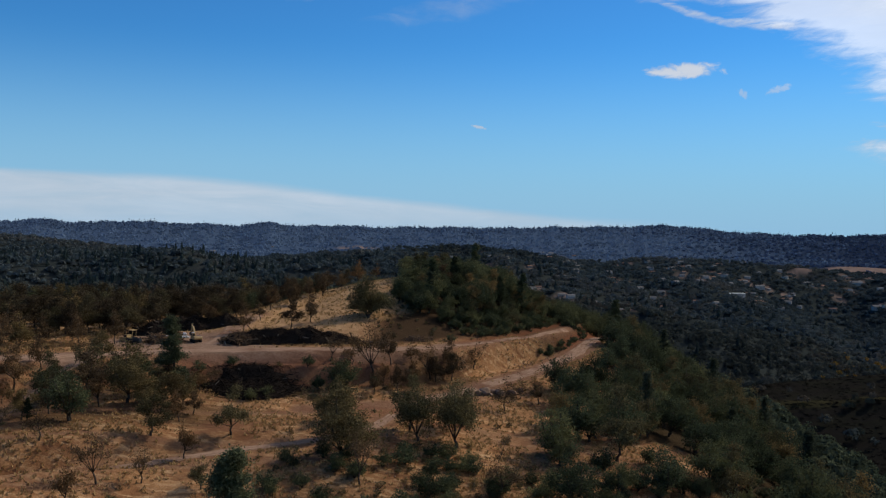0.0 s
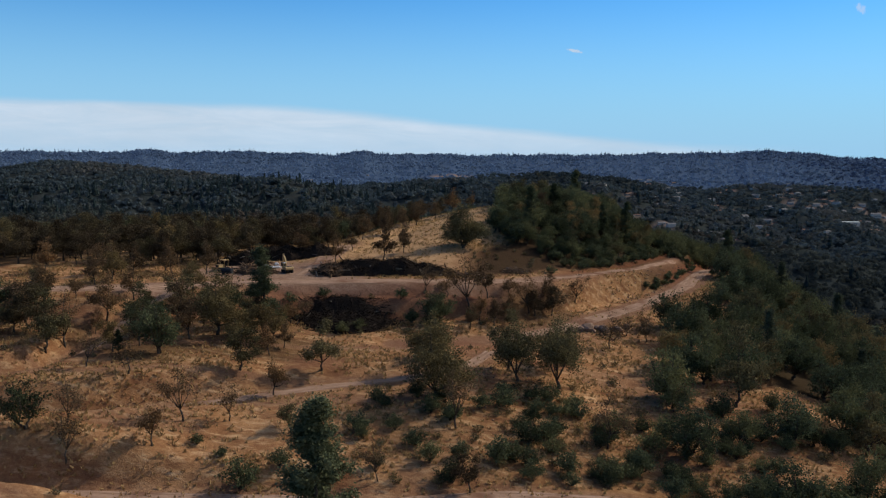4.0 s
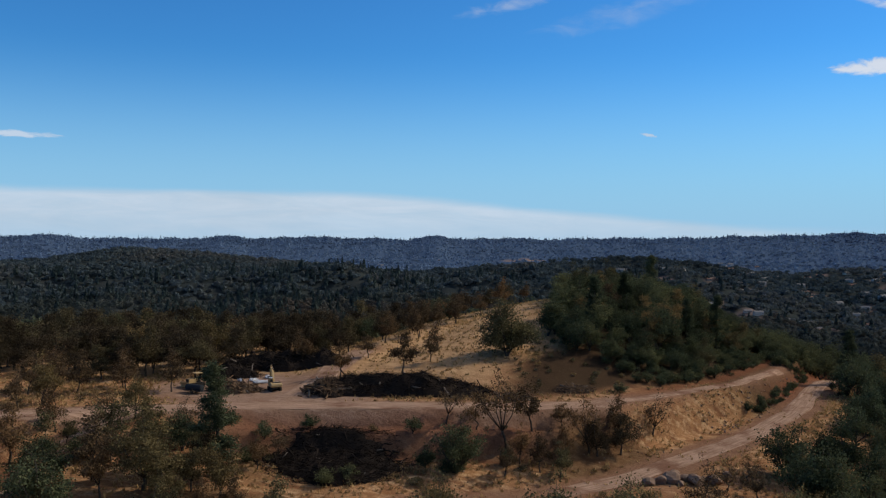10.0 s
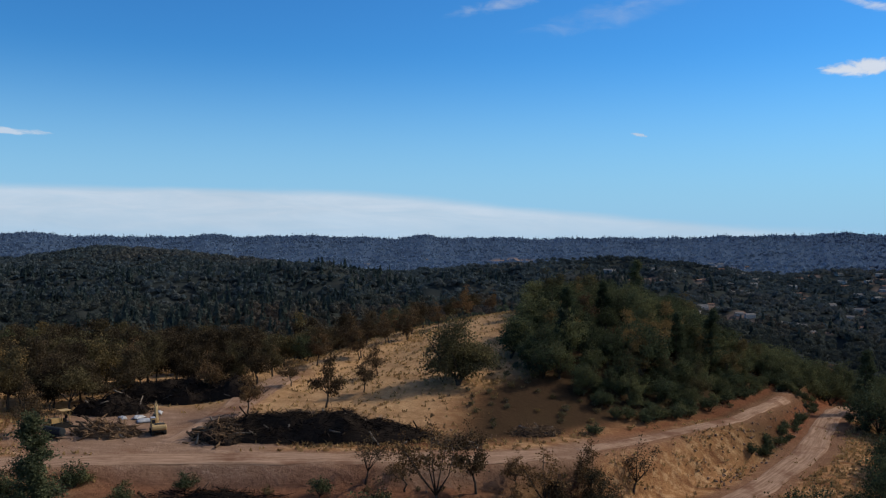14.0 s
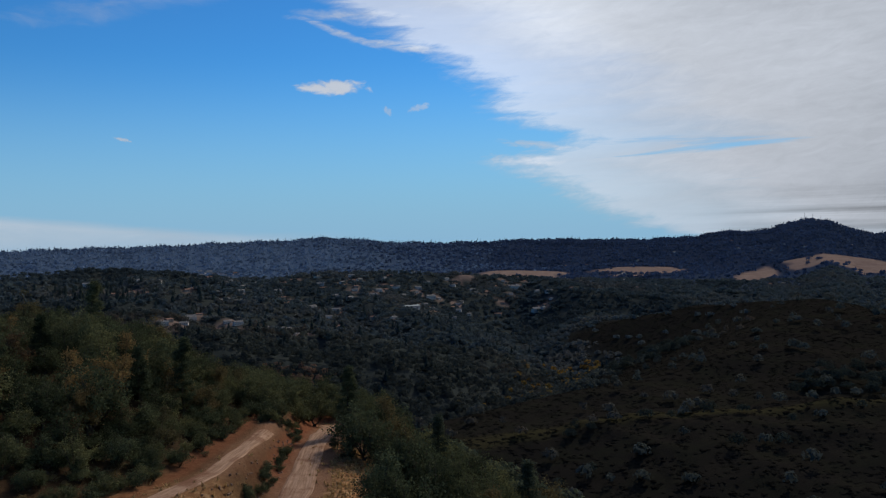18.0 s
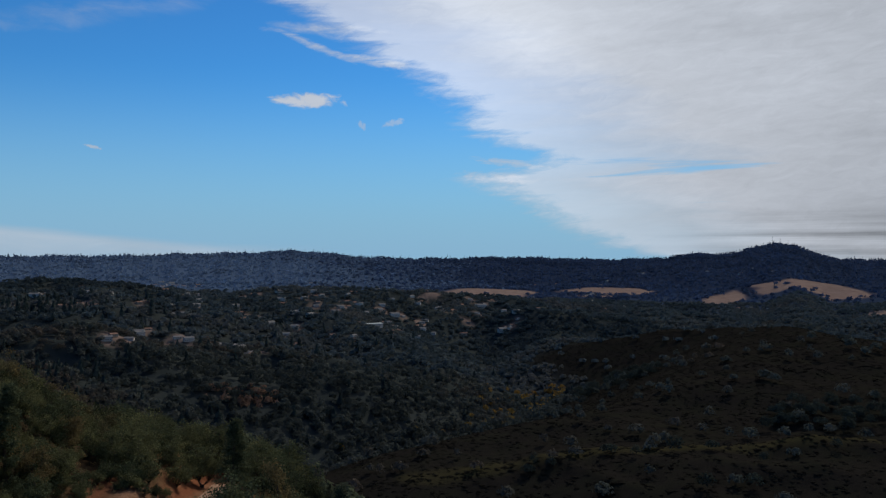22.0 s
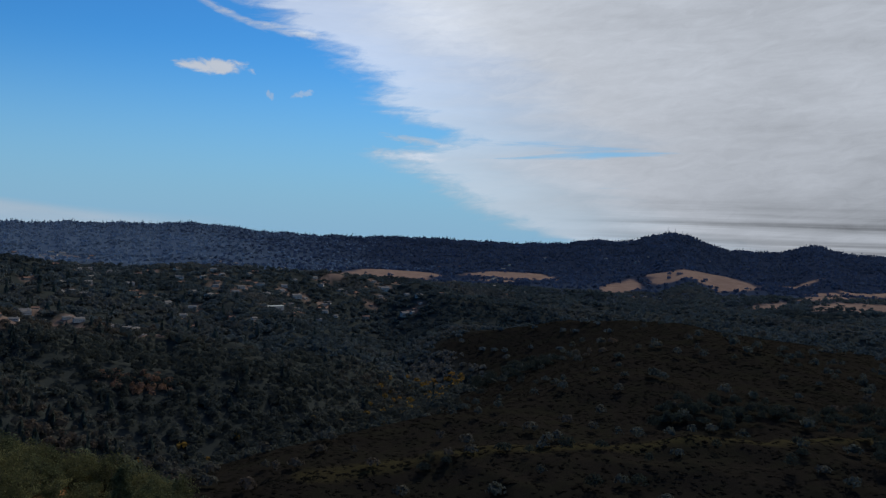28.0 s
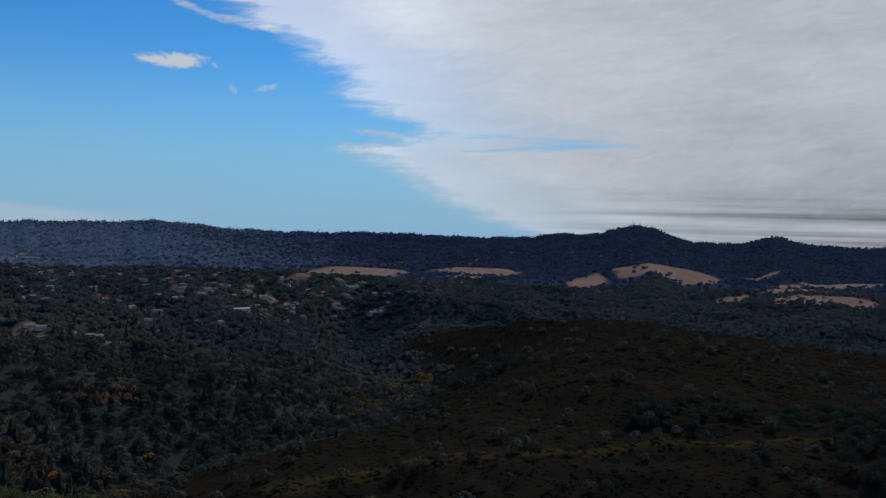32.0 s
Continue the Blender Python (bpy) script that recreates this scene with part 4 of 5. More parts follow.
for s in range(2):
    kind_of("pine", lambda s=s: plant("pine_tree", conifer(340 + s, 13.0, 3.5, 14000, 0.18, 0.22, 0.16, 0.45), bark, leaf_pine, "tall dark green pine with a straight trunk", "tree", "pines"))
    kind_of("grey", lambda s=s: plant("grey_pine_tree", conifer(360 + s, 11.0, 2.9, 7000, 0.2, 0.18, 0.14, 0.55), bark, leaf_grey, "greyish green foothill pine with a loose crown", "tree", "grey pines on the slopes"))

kind_of("spreading", lambda: plant("oak_tree", broadleaf(473, 10.6, 5.2, 15000, 0.26, 0.32, 0.12, 2, 0.22), bark, leaf_olive, "broad olive green oak standing alone on a dry grass slope", "tree", "oaks on the hilltop"))
kind_of("tall_pine", lambda: plant("pine_tree", conifer(390, 23.5, 7.0, 46000, 0.21, 0.36, 0.1, 0.5), bark, leaf_pine, "large dark green pine standing on the near slope", "tree", "pines"))

# ---------------------------------------------------------------- plants: on the hilltop
PLANTS = {
    "brown": [(-86.1, 157.0, 5.0), (-78.4, 153.8, 9.6), (-78.5, 149.8, 4.7), (-63.5, 150.1, 9.5), (-105.4, 178.9, 7.7), (-94.0, 177.5, 7.4), (-91.5, 180.8, 7.4), (-86.7, 180.2, 7.3), (-78.2, 181.4, 7.2), (-71.9, 184.5, 7.2), (-47.3, 200.2, 6.6), (-46.7, 216.2, 5.4), (-33.3, 212.7, 6.1), (-36.8, 204.5, 8.2), (-10.8, 182.1, 7.8), (-6.5, 185.5, 4.4), (2.4, 190.2, 6.7), (20.7, 175.5, 4.8), (-34.0, 223.4, 5.5), (-47.4, 106.1, 5.8), (-39.5, 129.2, 6.2), (-8.1, 105.1, 6.1), (-41.0, 236.3, 6.3), (-39.0, 248.2, 5.2), (-36.1, 255.1, 4.6), (-59.3, 229.7, 6.9), (-58.6, 210.1, 7.4), (-59.9, 219.5, 7.2), (-81.6, 185.4, 7.5), (-83.7, 198.9, 6.3), (-91, 154.8, 7.2)],
    "bare": [(-79.3, 141.4, 10.2), (-73.9, 178.5, 3.1), (-72.1, 165.5, 5.7), (-14.2, 178.7, 12.5), (-2.2, 183.8, 9.3), (7.6, 195.8, 7.7), (13.0, 168.6, 7.8), (17.1, 177.6, 5.5), (20.3, 181.9, 5.0), (-67.5, 127.0, 5.4), (-59.9, 125.2, 6.4), (-58.6, 106.7, 6.1), (-56.4, 102.4, 6.8), (-46.6, 113.7, 7.7), (-41.6, 116.9, 5.7), (-11.4, 120.1, 7.5), (-19.2, 105.6, 4.9), (9.0, 122.5, 8.7), (-60.0, 164.0, 5.9), (-23.7, 180.2, 6.6), (-65, 139, 6.6), (-19, 180.5, 6.6)],
    "olive": [(-73.6, 159.1, 4.2), (-51.2, 145.5, 6.5), (-54.5, 162.9, 6.0), (-46.1, 150.7, 7.8), (-34.8, 139.4, 8.5), (-80.2, 137.1, 9.3), (-18.0, 148.1, 7.2), (-5.2, 146.0, 8.9), (-6.1, 175.7, 4.8), (-33.1, 116.3, 4.8), (-7.5, 229.8, 5.4), (-67.3, 159.6, 7.8), (-58.8, 156.3, 7.8), (-13.5, 133, 7.8), (-70, 150, 7.8)],
    "live": [(-60.2, 135.8, 7.9), (-20.6, 170.1, 6.6), (-62.4, 104.1, 5.8), (20.2, 142.1, 7.8), (27.5, 153.5, 7.2), (19.6, 124.1, 7.8), (27.9, 128.9, 4.9), (36.0, 133.3, 3.5), (40.6, 130.1, 4.3), (50.4, 141.1, 6.9), (62.4, 141.3, 9.7), (-2.5, 230.5, 8.0), (10.1, 232.7, 8.1), (-66.7, 146, 6.1), (-98, 150, 6.1), (-94, 143, 6.1)],
    "pine": [(-66.1, 134.1, 4.0), (-50.6, 157.6, 15.3)],
    "bush": [(-15.9, 114.7, 2.4), (-43.0, 109.4, 1.5), (-38.9, 107.4, 1.4), (-35.0, 103.0, 3.6), (-31.5, 106.4, 2.3), (31.2, 131.3, 3.4), (49.2, 131.1, 3.2), (57.9, 140.5, 4.4), (35.1, 113.1, 4.2), (39.0, 115.1, 3.8), (34.5, 138.8, 1.8), (-3.2, 113.7, 2.8), (1.2, 121.6, 2.0), (5.7, 131.1, 2.5), (-0.5, 129.9, 2.4), (3.6, 113.2, 2.8), (12.7, 117.1, 2.9), (9.9, 114.2, 2.4), (17.0, 116.2, 2.4), (27.7, 113.7, 2.4), (54.0, 144.4, 3.2), (58.4, 129.3, 5.3), (47.1, 119.9, 3.2), (27.6, 139.0, 3.5)],
}
TALL = {"brown": 7.6, "bare": 7.0, "olive": 8.2, "live": 6.4, "pine": 13.0, "bush": 3.2}
CREST = [(-47, 229.5), (-41, 237.4), (-39, 250.5), (-36, 254), (-32, 267), (-44, 243), (-28, 276), (-22, 283), (-37, 262), (-45, 255), (-40, 270)]
for x, y in CREST:
    place("brown", x, y, rng.uniform(0.75, 1.0))
for key, spots in PLANTS.items():
    for x, y, tall in spots:
        place(key, x, y, tall / TALL[key])
place("spreading", -19.0, 217.0)
for x, y, tall in ((-15.2, 128.0, 11.4), (-17.0, 141.0, 9.5), (-3.6, 141.2, 9.6), (2.9, 141.0, 10.6), (-55.6, 148.8, 10.6), (2.8, 150.5, 9.0)):
    place("great", x, y, tall / 10.5)
place("bush", 41, 274, 0.9)
place("pine", 53.5, 259.0, 0.95, 1)
for x, y in ((-74, 203), (-78, 198), (-72, 208), (-66, 219), (-58, 221), (-53, 217), (-69, 222), (-82, 203), (-62, 226), (-54, 226), (-87, 194)):
    place("broad", x, y, rng.uniform(0.8, 1.05))
place("tall_pine", -19.4, 78.6, 1.0, 0)


def clear_of(x, y, gap):
    for road, wide in ((MAIN_ROAD[:12], 3.6), (LOWER_ROAD, 3.4), (HILL_TRACK, 3.0), (BENCH_TRACK, 2.0), (LEFT_TRACK, 2.0), (NEAR_ROAD, 2.4)):
        if along(np.array([x]), np.array([y]), road)[0][0] < wide + gap:
            return False
    return True


def scatter(x0, x1, y0, y1, gap, keep, planting):
    """Sows plants on a shaken grid where keep(x, y) allows it."""
    for gx in np.arange(x0, x1, gap):
        for gy in np.arange(y0, y1, gap):
            x, y = gx + rng.uniform(-0.45, 0.45) * gap, gy + rng.uniform(-0.45, 0.45) * gap
            if keep(x, y):
                planting(x, y)


def choose(**shares):
    names = list(shares)
    p = np.array([shares[n] for n in names], float)
    return names[int(rng.choice(len(names), p=p / p.sum()))]


def sow(scale, **shares):
    return lambda x, y: place(choose(**shares), x, y, scale * rng.uniform(0.75, 1.2))


def near_knoll_road(x, y):
    return ((x - 16) / 36) ** 2 + ((y - 262) / 50) ** 2 < 1 and x > -6 and clear_of(x, y, 0.2) and along(np.array([x]), np.array([y]), MAIN_ROAD)[2][0] > 0


def in_knoll(x, y):
    return ((x - 16) / 36) ** 2 + ((y - 262) / 50) ** 2 < 1 and x > -14 + 0.05 * (y - 220) and clear_of(x, y, 2.2) and along(np.array([x]), np.array([y]), MAIN_ROAD)[2][0] > 0


scatter(-20, 56, 205, 306, 4.2, lambda x, y: in_knoll(x, y) and 7 < along(np.array([x]), np.array([y]), MAIN_ROAD)[0][0],
        lambda x, y: sow(0.72 + 0.24 * float(sstep(8, 26, along(np.array([x]), np.array([y]), MAIN_ROAD)[0][0])), live=4.5, scrub=1.5, olive=1.0, pine=0.10, bush=0.8, grey=0.15, brown=0.15)(x, y))
for x, y, tall in ((3.5, 250, 10.0), (-3.0, 238, 10.5), (17, 246, 9.5), (24, 252, 12.0)):
    place("pine", x, y, tall / 13.0)
scatter(-2, 56, 205, 268, 2.5, lambda x, y: near_knoll_road(x, y) and along(np.array([x]), np.array([y]), MAIN_ROAD)[0][0] < 16, sow(0.66, bush=5, brushy=1))
scatter(-150, -58, 192, 238, 5.4, lambda x, y: y > 196 - 0.15 * (x + 58) * -1 and clear_of(x, y, 2) and not (x > -74 and y < 206) and not (x > -73 and y < 222) and x < -56, sow(1.0, broad=6, brown=1, olive=1, bare=0.4))
scatter(-150, -52, 238, 300, 9.0, lambda x, y: clear_of(x, y, 3), sow(1.0, broad=5, olive=1.5, live=1))
scatter(-62, -22, 228, 300, 9.5, lambda x, y: x < -38 + 0.30 * (y - 228) * 0.5 and clear_of(x, y, 2), sow(0.85, broad=3, brown=2, live=0.6))
scatter(-150, -84, 110, 190, 10, lambda x, y: clear_of(x, y, 2) and y < 178, sow(0.95, broad=3, olive=3, live=2))


def on_east_slope(x, y):
    a = along(np.array([x]), np.array([y]), LOWER_ROAD)
    if y > 166 and (a[0][0] < 13 - 7 * float(sstep(226, 242, y)) or a[2][0] > 0):
        return False
    glade = ((x - 38) / 15) ** 2 + ((y - 149) / 4.5) ** 2 < 1 or ((x - 42) / 19) ** 2 + ((y - 121) / 12) ** 2 < 0.3 + 0.7 * rng.uniform()
    if y < 151 and x < 66 and rng.uniform() < 0.8:
        return False
    return x > 22 + 0.10 * abs(y - 150) and clear_of(x, y, 2) and not glade


scatter(20, 84, 112, 256, 5.2, lambda x, y: on_east_slope(x, y) and x < 84, sow(1.15, live=3.4, scrub=2.4, bush=1.6, olive=1.0, grey=0.35))
scatter(22, 70, 112, 146, 4.0, lambda x, y: clear_of(x, y, 1) and ((x - 38) / 15) ** 2 + ((y - 149) / 4.5) ** 2 > 1 and rng.uniform() < 0.42, sow(0.85, bush=4, scrub=1.2, brushy=1.5))
scatter(-4, 20, 108, 136, 3.2, lambda x, y: clear_of(x, y, 0.8) and rng.uniform() < 0.5, sow(0.9, bush=4, brushy=2))
scatter(30, 50, 238, 264, 2.2, lambda x, y: clear_of(x, y, -0.6) and rng.uniform() < 0.45, sow(0.5, bush=3, brushy=2))
scatter(-24, 34, 100, 134, 3.6, lambda x, y: clear_of(x, y, 1) and rng.uniform() < 0.8, sow(0.7, brushy=3, bush=3))
scatter(-5, 32, 134, 165, 4.2, lambda x, y: clear_of(x, y, 1) and rng.uniform() < 0.16, sow(0.7, brushy=4, bush=1.5))
scatter(-102, -44, 137, 173, 6.2, lambda x, y: clear_of(x, y, 1.0) and rng.uniform() < 0.6, sow(0.85, broad=1.5, brown=4, olive=2.5, bare=2, live=1.2))
scatter(-20, 12, 172, 190, 5.6, lambda x, y: clear_of(x, y, 0.8) and not (x > 1 and y < 185) and rng.uniform() < 0.8, sow(0.8, brown=3, bare=3, live=0.6, broad=1))
scatter(-56, -20, 162, 179, 3.4, lambda x, y: clear_of(x, y, 0.2) and np.hypot((x + 38.5) / 13.5, (y - 172.6) / 5.2) > 1 and rng.uniform() < 0.4, sow(0.8, brushy=3, bush=1))
scatter(-64, -10, 164, 178, 2.8, lambda x, y: clear_of(x, y, 0.6) and np.hypot((x + 37.5) / 11, (y - 168.6) / 7) > 1 and rng.uniform() < 0.34, sow(0.62, bush=3, brushy=2))
scatter(-16, 14, 202, 226, 2.6, lambda x, y: clear_of(x, y, 0.6) and along(np.array([x]), np.array([y]), MAIN_ROAD)[2][0] > 0 and rng.uniform() < 0.4, sow(0.6, brushy=4, bush=0.4))
scatter(-70, 2, 160, 190, 2.4, lambda x, y: clear_of(x, y, 0.4) and along(np.array([x]), np.array([y]), MAIN_ROAD)[2][0] < 0 and np.hypot((x + 38.5) / 15, (y - 172.6) / 5) > 1 and rng.uniform() < 0.22, sow(0.5, brushy=1))
scatter(-95, 20, 94, 176, 6.5, lambda x, y: clear_of(x, y, 0.6) and rng.uniform() < 0.2, sow(0.6, brushy=1))
scatter(18, 48, 205, 262, 1.35, lambda x, y: 3.2 < along(np.array([x]), np.array([y]), LOWER_ROAD)[0][0] < 9.5 and along(np.array([x]), np.array([y]), LOWER_ROAD)[2][0] > 0 and y > 218 and clear_of(x, y, 0.2), sow(0.48, bush=3, brushy=2))
scatter(38, 70, 262, 312, 3.6, lambda x, y: clear_of(x, y, -0.4) and not (x > 42 and y < 268), sow(0.95, live=1.5, scrub=2.5, bush=2))


# ---------------------------------------------------------------- woods on the far hills
def crowns(x, y, z, tall, wide, blades, gen, spiky=False, lying=False):
    """Many small crowns in one mesh: each is a lumpy shell of blades over an uneven core."""
    n = len(x)
    u = gen.normal(size=(n, blades, 3))
    u /= np.linalg.norm(u, axis=2)[..., None]
    if spiky:
        h = gen.uniform(0.05, 1.0, (n, blades)) ** 0.9
        turn = gen.uniform(0, 2 * math.pi, (n, blades))
        rad = wide[:, None] * (1.02 - h) * gen.uniform(0.5, 1.0, (n, blades))
        c = np.stack([x[:, None] + np.cos(turn) * rad, y[:, None] + np.sin(turn) * rad, z[:, None] + h * tall[:, None]], -1)
        a = np.stack([np.cos(turn), np.sin(turn), -0.25 + 0 * h], -1)
        b = np.stack([-np.sin(turn), np.cos(turn), 0 * h], -1)
        up = np.stack([-0.3 * np.cos(turn), -0.3 * np.sin(turn), 1 + 0 * h], -1)
        s = (wide[:, None, None] * (0.75 - 0.35 * h[..., None]))
        tri = np.stack([c + b * s * 0.8 - up * s * 0.3, c - b * s * 0.8 - up * s * 0.3 + a * s * 0.2, c + up * s * 1.7], 2)
    else:
        u[..., 2] = np.abs(u[..., 2]) * 1.1 - 0.25
        lump = gen.uniform(0.55, 1.08, (n, blades, 1))
        c = np.stack([x, y, z + tall * 0.52], -1)[:, None] + u * lump * np.stack([wide, wide, tall * 0.5], -1)[:, None]
        a = np.cross(u, gen.normal(size=u.shape))
        a /= np.linalg.norm(a, axis=2)[..., None] + 1e-9
        b = np.cross(u, a) + u * gen.normal(size=(n, blades, 1)) * 0.45
        if lying:
            a[..., 2], b[..., 2] = a[..., 2] * 0.15, b[..., 2] * 0.15
        s = wide[:, None, None] * gen.uniform(0.36, 0.72, (n, blades, 1)) * (14 / blades) ** 0.5
        tri = np.stack([c + a * s, c - a * s * 0.6 + b * s * 0.8, c - a * s * 0.6 - b * s * 0.8], 2)
    return tri.reshape(-1, 3), np.arange(n * blades * 3).reshape(-1, 3)


def woodland(name, r0, r1, gap, blades, tall, wide, material, label, chance, gen_seed, spiky=False, b0=-47, b1=70, lying=False):
    gen = np.random.default_rng(gen_seed)
    area = 0.5 * radians(b1 - b0) * (r1 * r1 - r0 * r0)
    n = int(area / gap ** 2)
    r = np.sqrt(gen.uniform(r0 * r0, r1 * r1, n))
    b = np.radians(gen.uniform(b0, b1, n))
    x, y = r * np.sin(b), r * np.cos(b)
    out, _, _ = along(x, y, [(p, q, 0) for p, q in HOME_RING + HOME_RING[:1]])
    out = np.where(inside(x, y, HOME_RING), -out, out)
    chap, hay, *_ = zones(x, y)
    sparse = fbm(x, y, 120, 71)
    keep = gen.uniform(size=n) < chance(x, y, chap, hay, sparse)
    keep &= ((out > 6) | ((x < -150) & (y > 190)) | ((x < -50) & (y > 302))) & ~((x < 84) & (x > 15) & (y < 258)) & ~((out < 12) & (x > 15) & (y < 312))
    for hx, hy, size in CLEARINGS:
        keep &= np.hypot(x - hx, y - hy) > 0.4 * size
    x, y = x[keep], y[keep]
    z = terrain(x, y)
    t = tall * gen.uniform(0.6, 1.35, len(x))
    v, f = crowns(x, y, z - 0.3, t, wide * gen.uniform(0.65, 1.3, len(x)), blades, gen, spiky, lying)
    me = mesh_from(name, v, f, material)
    # Tone browns one ridge; the lower tone paints slope shade on the cone hill.
    attribute(me, "tone", np.repeat(np.clip(0.42 + 0.8 * fbm(x, y, 130, 72) + 0.55 * sstep(150, 60, along(x, y, BROWN_RIDGE)[0]) - 0.5 * sstep(150, 60, np.hypot(x - 52, y - 1392)) + gen.uniform(-0.16, 0.16, len(x)), 0, 1), blades * 3))
    tagged(new(name, me), label, "woodland", kind="stuff")


woodland("woodland_near_slope", 95, 430, 5.6, 110, 6.6, 3.4, wood_near, "dense dark green oak scrub on steep slopes", lambda x, y, c, h, s: (0.8 + s * 0.3) * (1 - 0.85 * c), 40, b0=-62, b1=78)
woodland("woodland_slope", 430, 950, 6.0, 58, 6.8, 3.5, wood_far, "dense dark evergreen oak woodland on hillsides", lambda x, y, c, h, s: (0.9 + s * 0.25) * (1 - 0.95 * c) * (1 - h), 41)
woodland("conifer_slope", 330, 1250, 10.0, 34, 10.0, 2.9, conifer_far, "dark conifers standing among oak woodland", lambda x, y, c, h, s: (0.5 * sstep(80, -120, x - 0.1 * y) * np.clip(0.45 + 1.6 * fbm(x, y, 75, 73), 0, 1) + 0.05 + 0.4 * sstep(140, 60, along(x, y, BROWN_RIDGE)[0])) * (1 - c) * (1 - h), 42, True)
woodland("woodland_valley", 950, 2000, 8.0, 22, 5.4, 4.0, wood_mid_haze, "dark oak and pine woods covering rolling hills", lambda x, y, c, h, s: (0.9 + 0.25 * s) * (1 - 0.95 * c) * (1 - 0.93 * h), 43)
# Haze is in the crown colours: strong to the north, weaker on the mountain.
woodland("woodland_distance", 2000, 4500, 24, 10, 6.0, 5.5, wood_distant_haze, "distant forest with blue haze in its colour covering ridges to the horizon", lambda x, y, c, h, s: 0.9 * (1 - 0.95 * h) * (1 - mountain_side(x, y)), 44)
woodland("woodland_mountain", 2000, 4500, 22, 10, 6.0, 5.5, wood_ridge_haze, "dark forest with less blue haze in its colour covering a distant mountain", lambda x, y, c, h, s: 0.9 * (1 - 0.95 * h) * mountain_side(x, y), 54)
woodland("conifer_skyline", 3900, 4480, 30, 9, 13.0, 3.6, wood_ridge_haze, "conifers along the distant skyline", lambda x, y, c, h, s: 0.5 + 0 * x, 45, True)
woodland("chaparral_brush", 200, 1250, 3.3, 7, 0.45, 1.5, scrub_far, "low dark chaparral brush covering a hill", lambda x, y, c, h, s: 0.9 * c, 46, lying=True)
woodland("chaparral_trees", 230, 1000, 8.0, 260, 7.5, 3.7, tree_grey, "scattered grey green trees in the chaparral", lambda x, y, c, h, s: c * np.maximum(0.9 * sstep(26, 10, along(x, y, TREE_GULLY)[0]), 0.08 * sstep(40, 15, along(x, y, [(200, 470, 0), (320, 425, 0), (430, 370, 0)])[0]) + 0.5 * sstep(45, 25, along(x, y, [(500, 790, 0), (470, 720, 0)])[0])), 47)
woodland("autumn_creek", 400, 1500, 10, 30, 6.5, 3.4, autumn_far, "yellow and orange autumn trees along a creek", lambda x, y, c, h, s: 0.95 * sstep(46, 14, along(x, y, CREEK[:4])[0]) * np.clip(0.3 + 1.2 * s, 0, 1), 48)
woodland("red_autumn_trees", 640, 860, 4.4, 30, 5.0, 2.6, thicket_leaves, "rusty brown thicket on a hillside", lambda x, y, c, h, s: 0.75 * sstep(1.1, 0.7, np.hypot((x - 158) / 30, (y - 757) / 16)), 49)


def dry_grass(count):
    """Tufts of dead grass over the hilltop, each of three blades."""
    gen = np.random.default_rng(90)
    x, y = gen.uniform(-115, 60, count), gen.uniform(84, 300, count)
    chap, hay, grass, earth, clay, *_, crest, yard = zones(x, y)
    keep = gen.uniform(size=count) < grass * (1 - 0.7 * crest) * (1 - earth) * (1 - clay) * np.clip(0.55 + 1.3 * fbm(x, y, 7, 95), 0.05, 1)
    x, y = x[keep], y[keep]
    n = len(x)
    c = np.stack([x, y, terrain(x, y) - 0.03], -1)[:, None] + gen.normal(size=(n, 3, 3)) * np.array([0.14, 0.14, 0.0])
    a = gen.uniform(0, 2 * math.pi, (n, 3))
    side = np.stack([np.cos(a), np.sin(a), 0 * a], -1) * gen.uniform(0.10, 0.26, (n, 3, 1))
    lean = np.stack([gen.normal(size=(n, 3)) * 0.22, gen.normal(size=(n, 3)) * 0.22, gen.uniform(0.2, 0.6, (n, 3))], -1)
    v = np.stack([c - side, c + side, c + lean], 2).reshape(-1, 3)
    me = mesh_from("dry_grass", v, np.arange(n * 9).reshape(-1, 3), straw_blades)
    attribute(me, "tone", np.repeat(np.clip(0.5 + 0.5 * fbm(x, y, 11, 99), 0, 1), 9))
    tagged(new("dry_grass", me), "tufts of golden dry grass covering the hilltop", "grass", kind="stuff")


dry_grass(90000)

# ---------------------------------------------------------------- things: helpers
yellow = paint("machine_yellow", (0.42, 0.28, 0.12), (0.22, 0.14, 0.07), 0.5)
black_steel = paint("dark_steel", (0.035, 0.033, 0.03), (0.11, 0.075, 0.05), 0.6, 0.3)
glass_dark = paint("cab_glass", (0.02, 0.025, 0.03), (0.05, 0.05, 0.05), 0.08)
white_sheet = surface("white_sheeting", (0.26, 0.26, 0.27), (0.45, 0.45, 0.46), 3, 0.5, relief=0.5)
blue_paint = paint("blue_paint", (0.03, 0.034, 0.038), (0.09, 0.07, 0.055), 0.85)
rubber = surface("rubber", (0.012, 0.012, 0.012), (0.035, 0.033, 0.03), 12, 0.85)


def part(name, bm, material, parent, label=""):
    me = bpy.data.meshes.new(name)
    bm.to_mesh(me)
    bm.free()
    me.materials.append(material)
    ob = new(name, me)
    ob.parent = parent
    return tagged(ob, label)


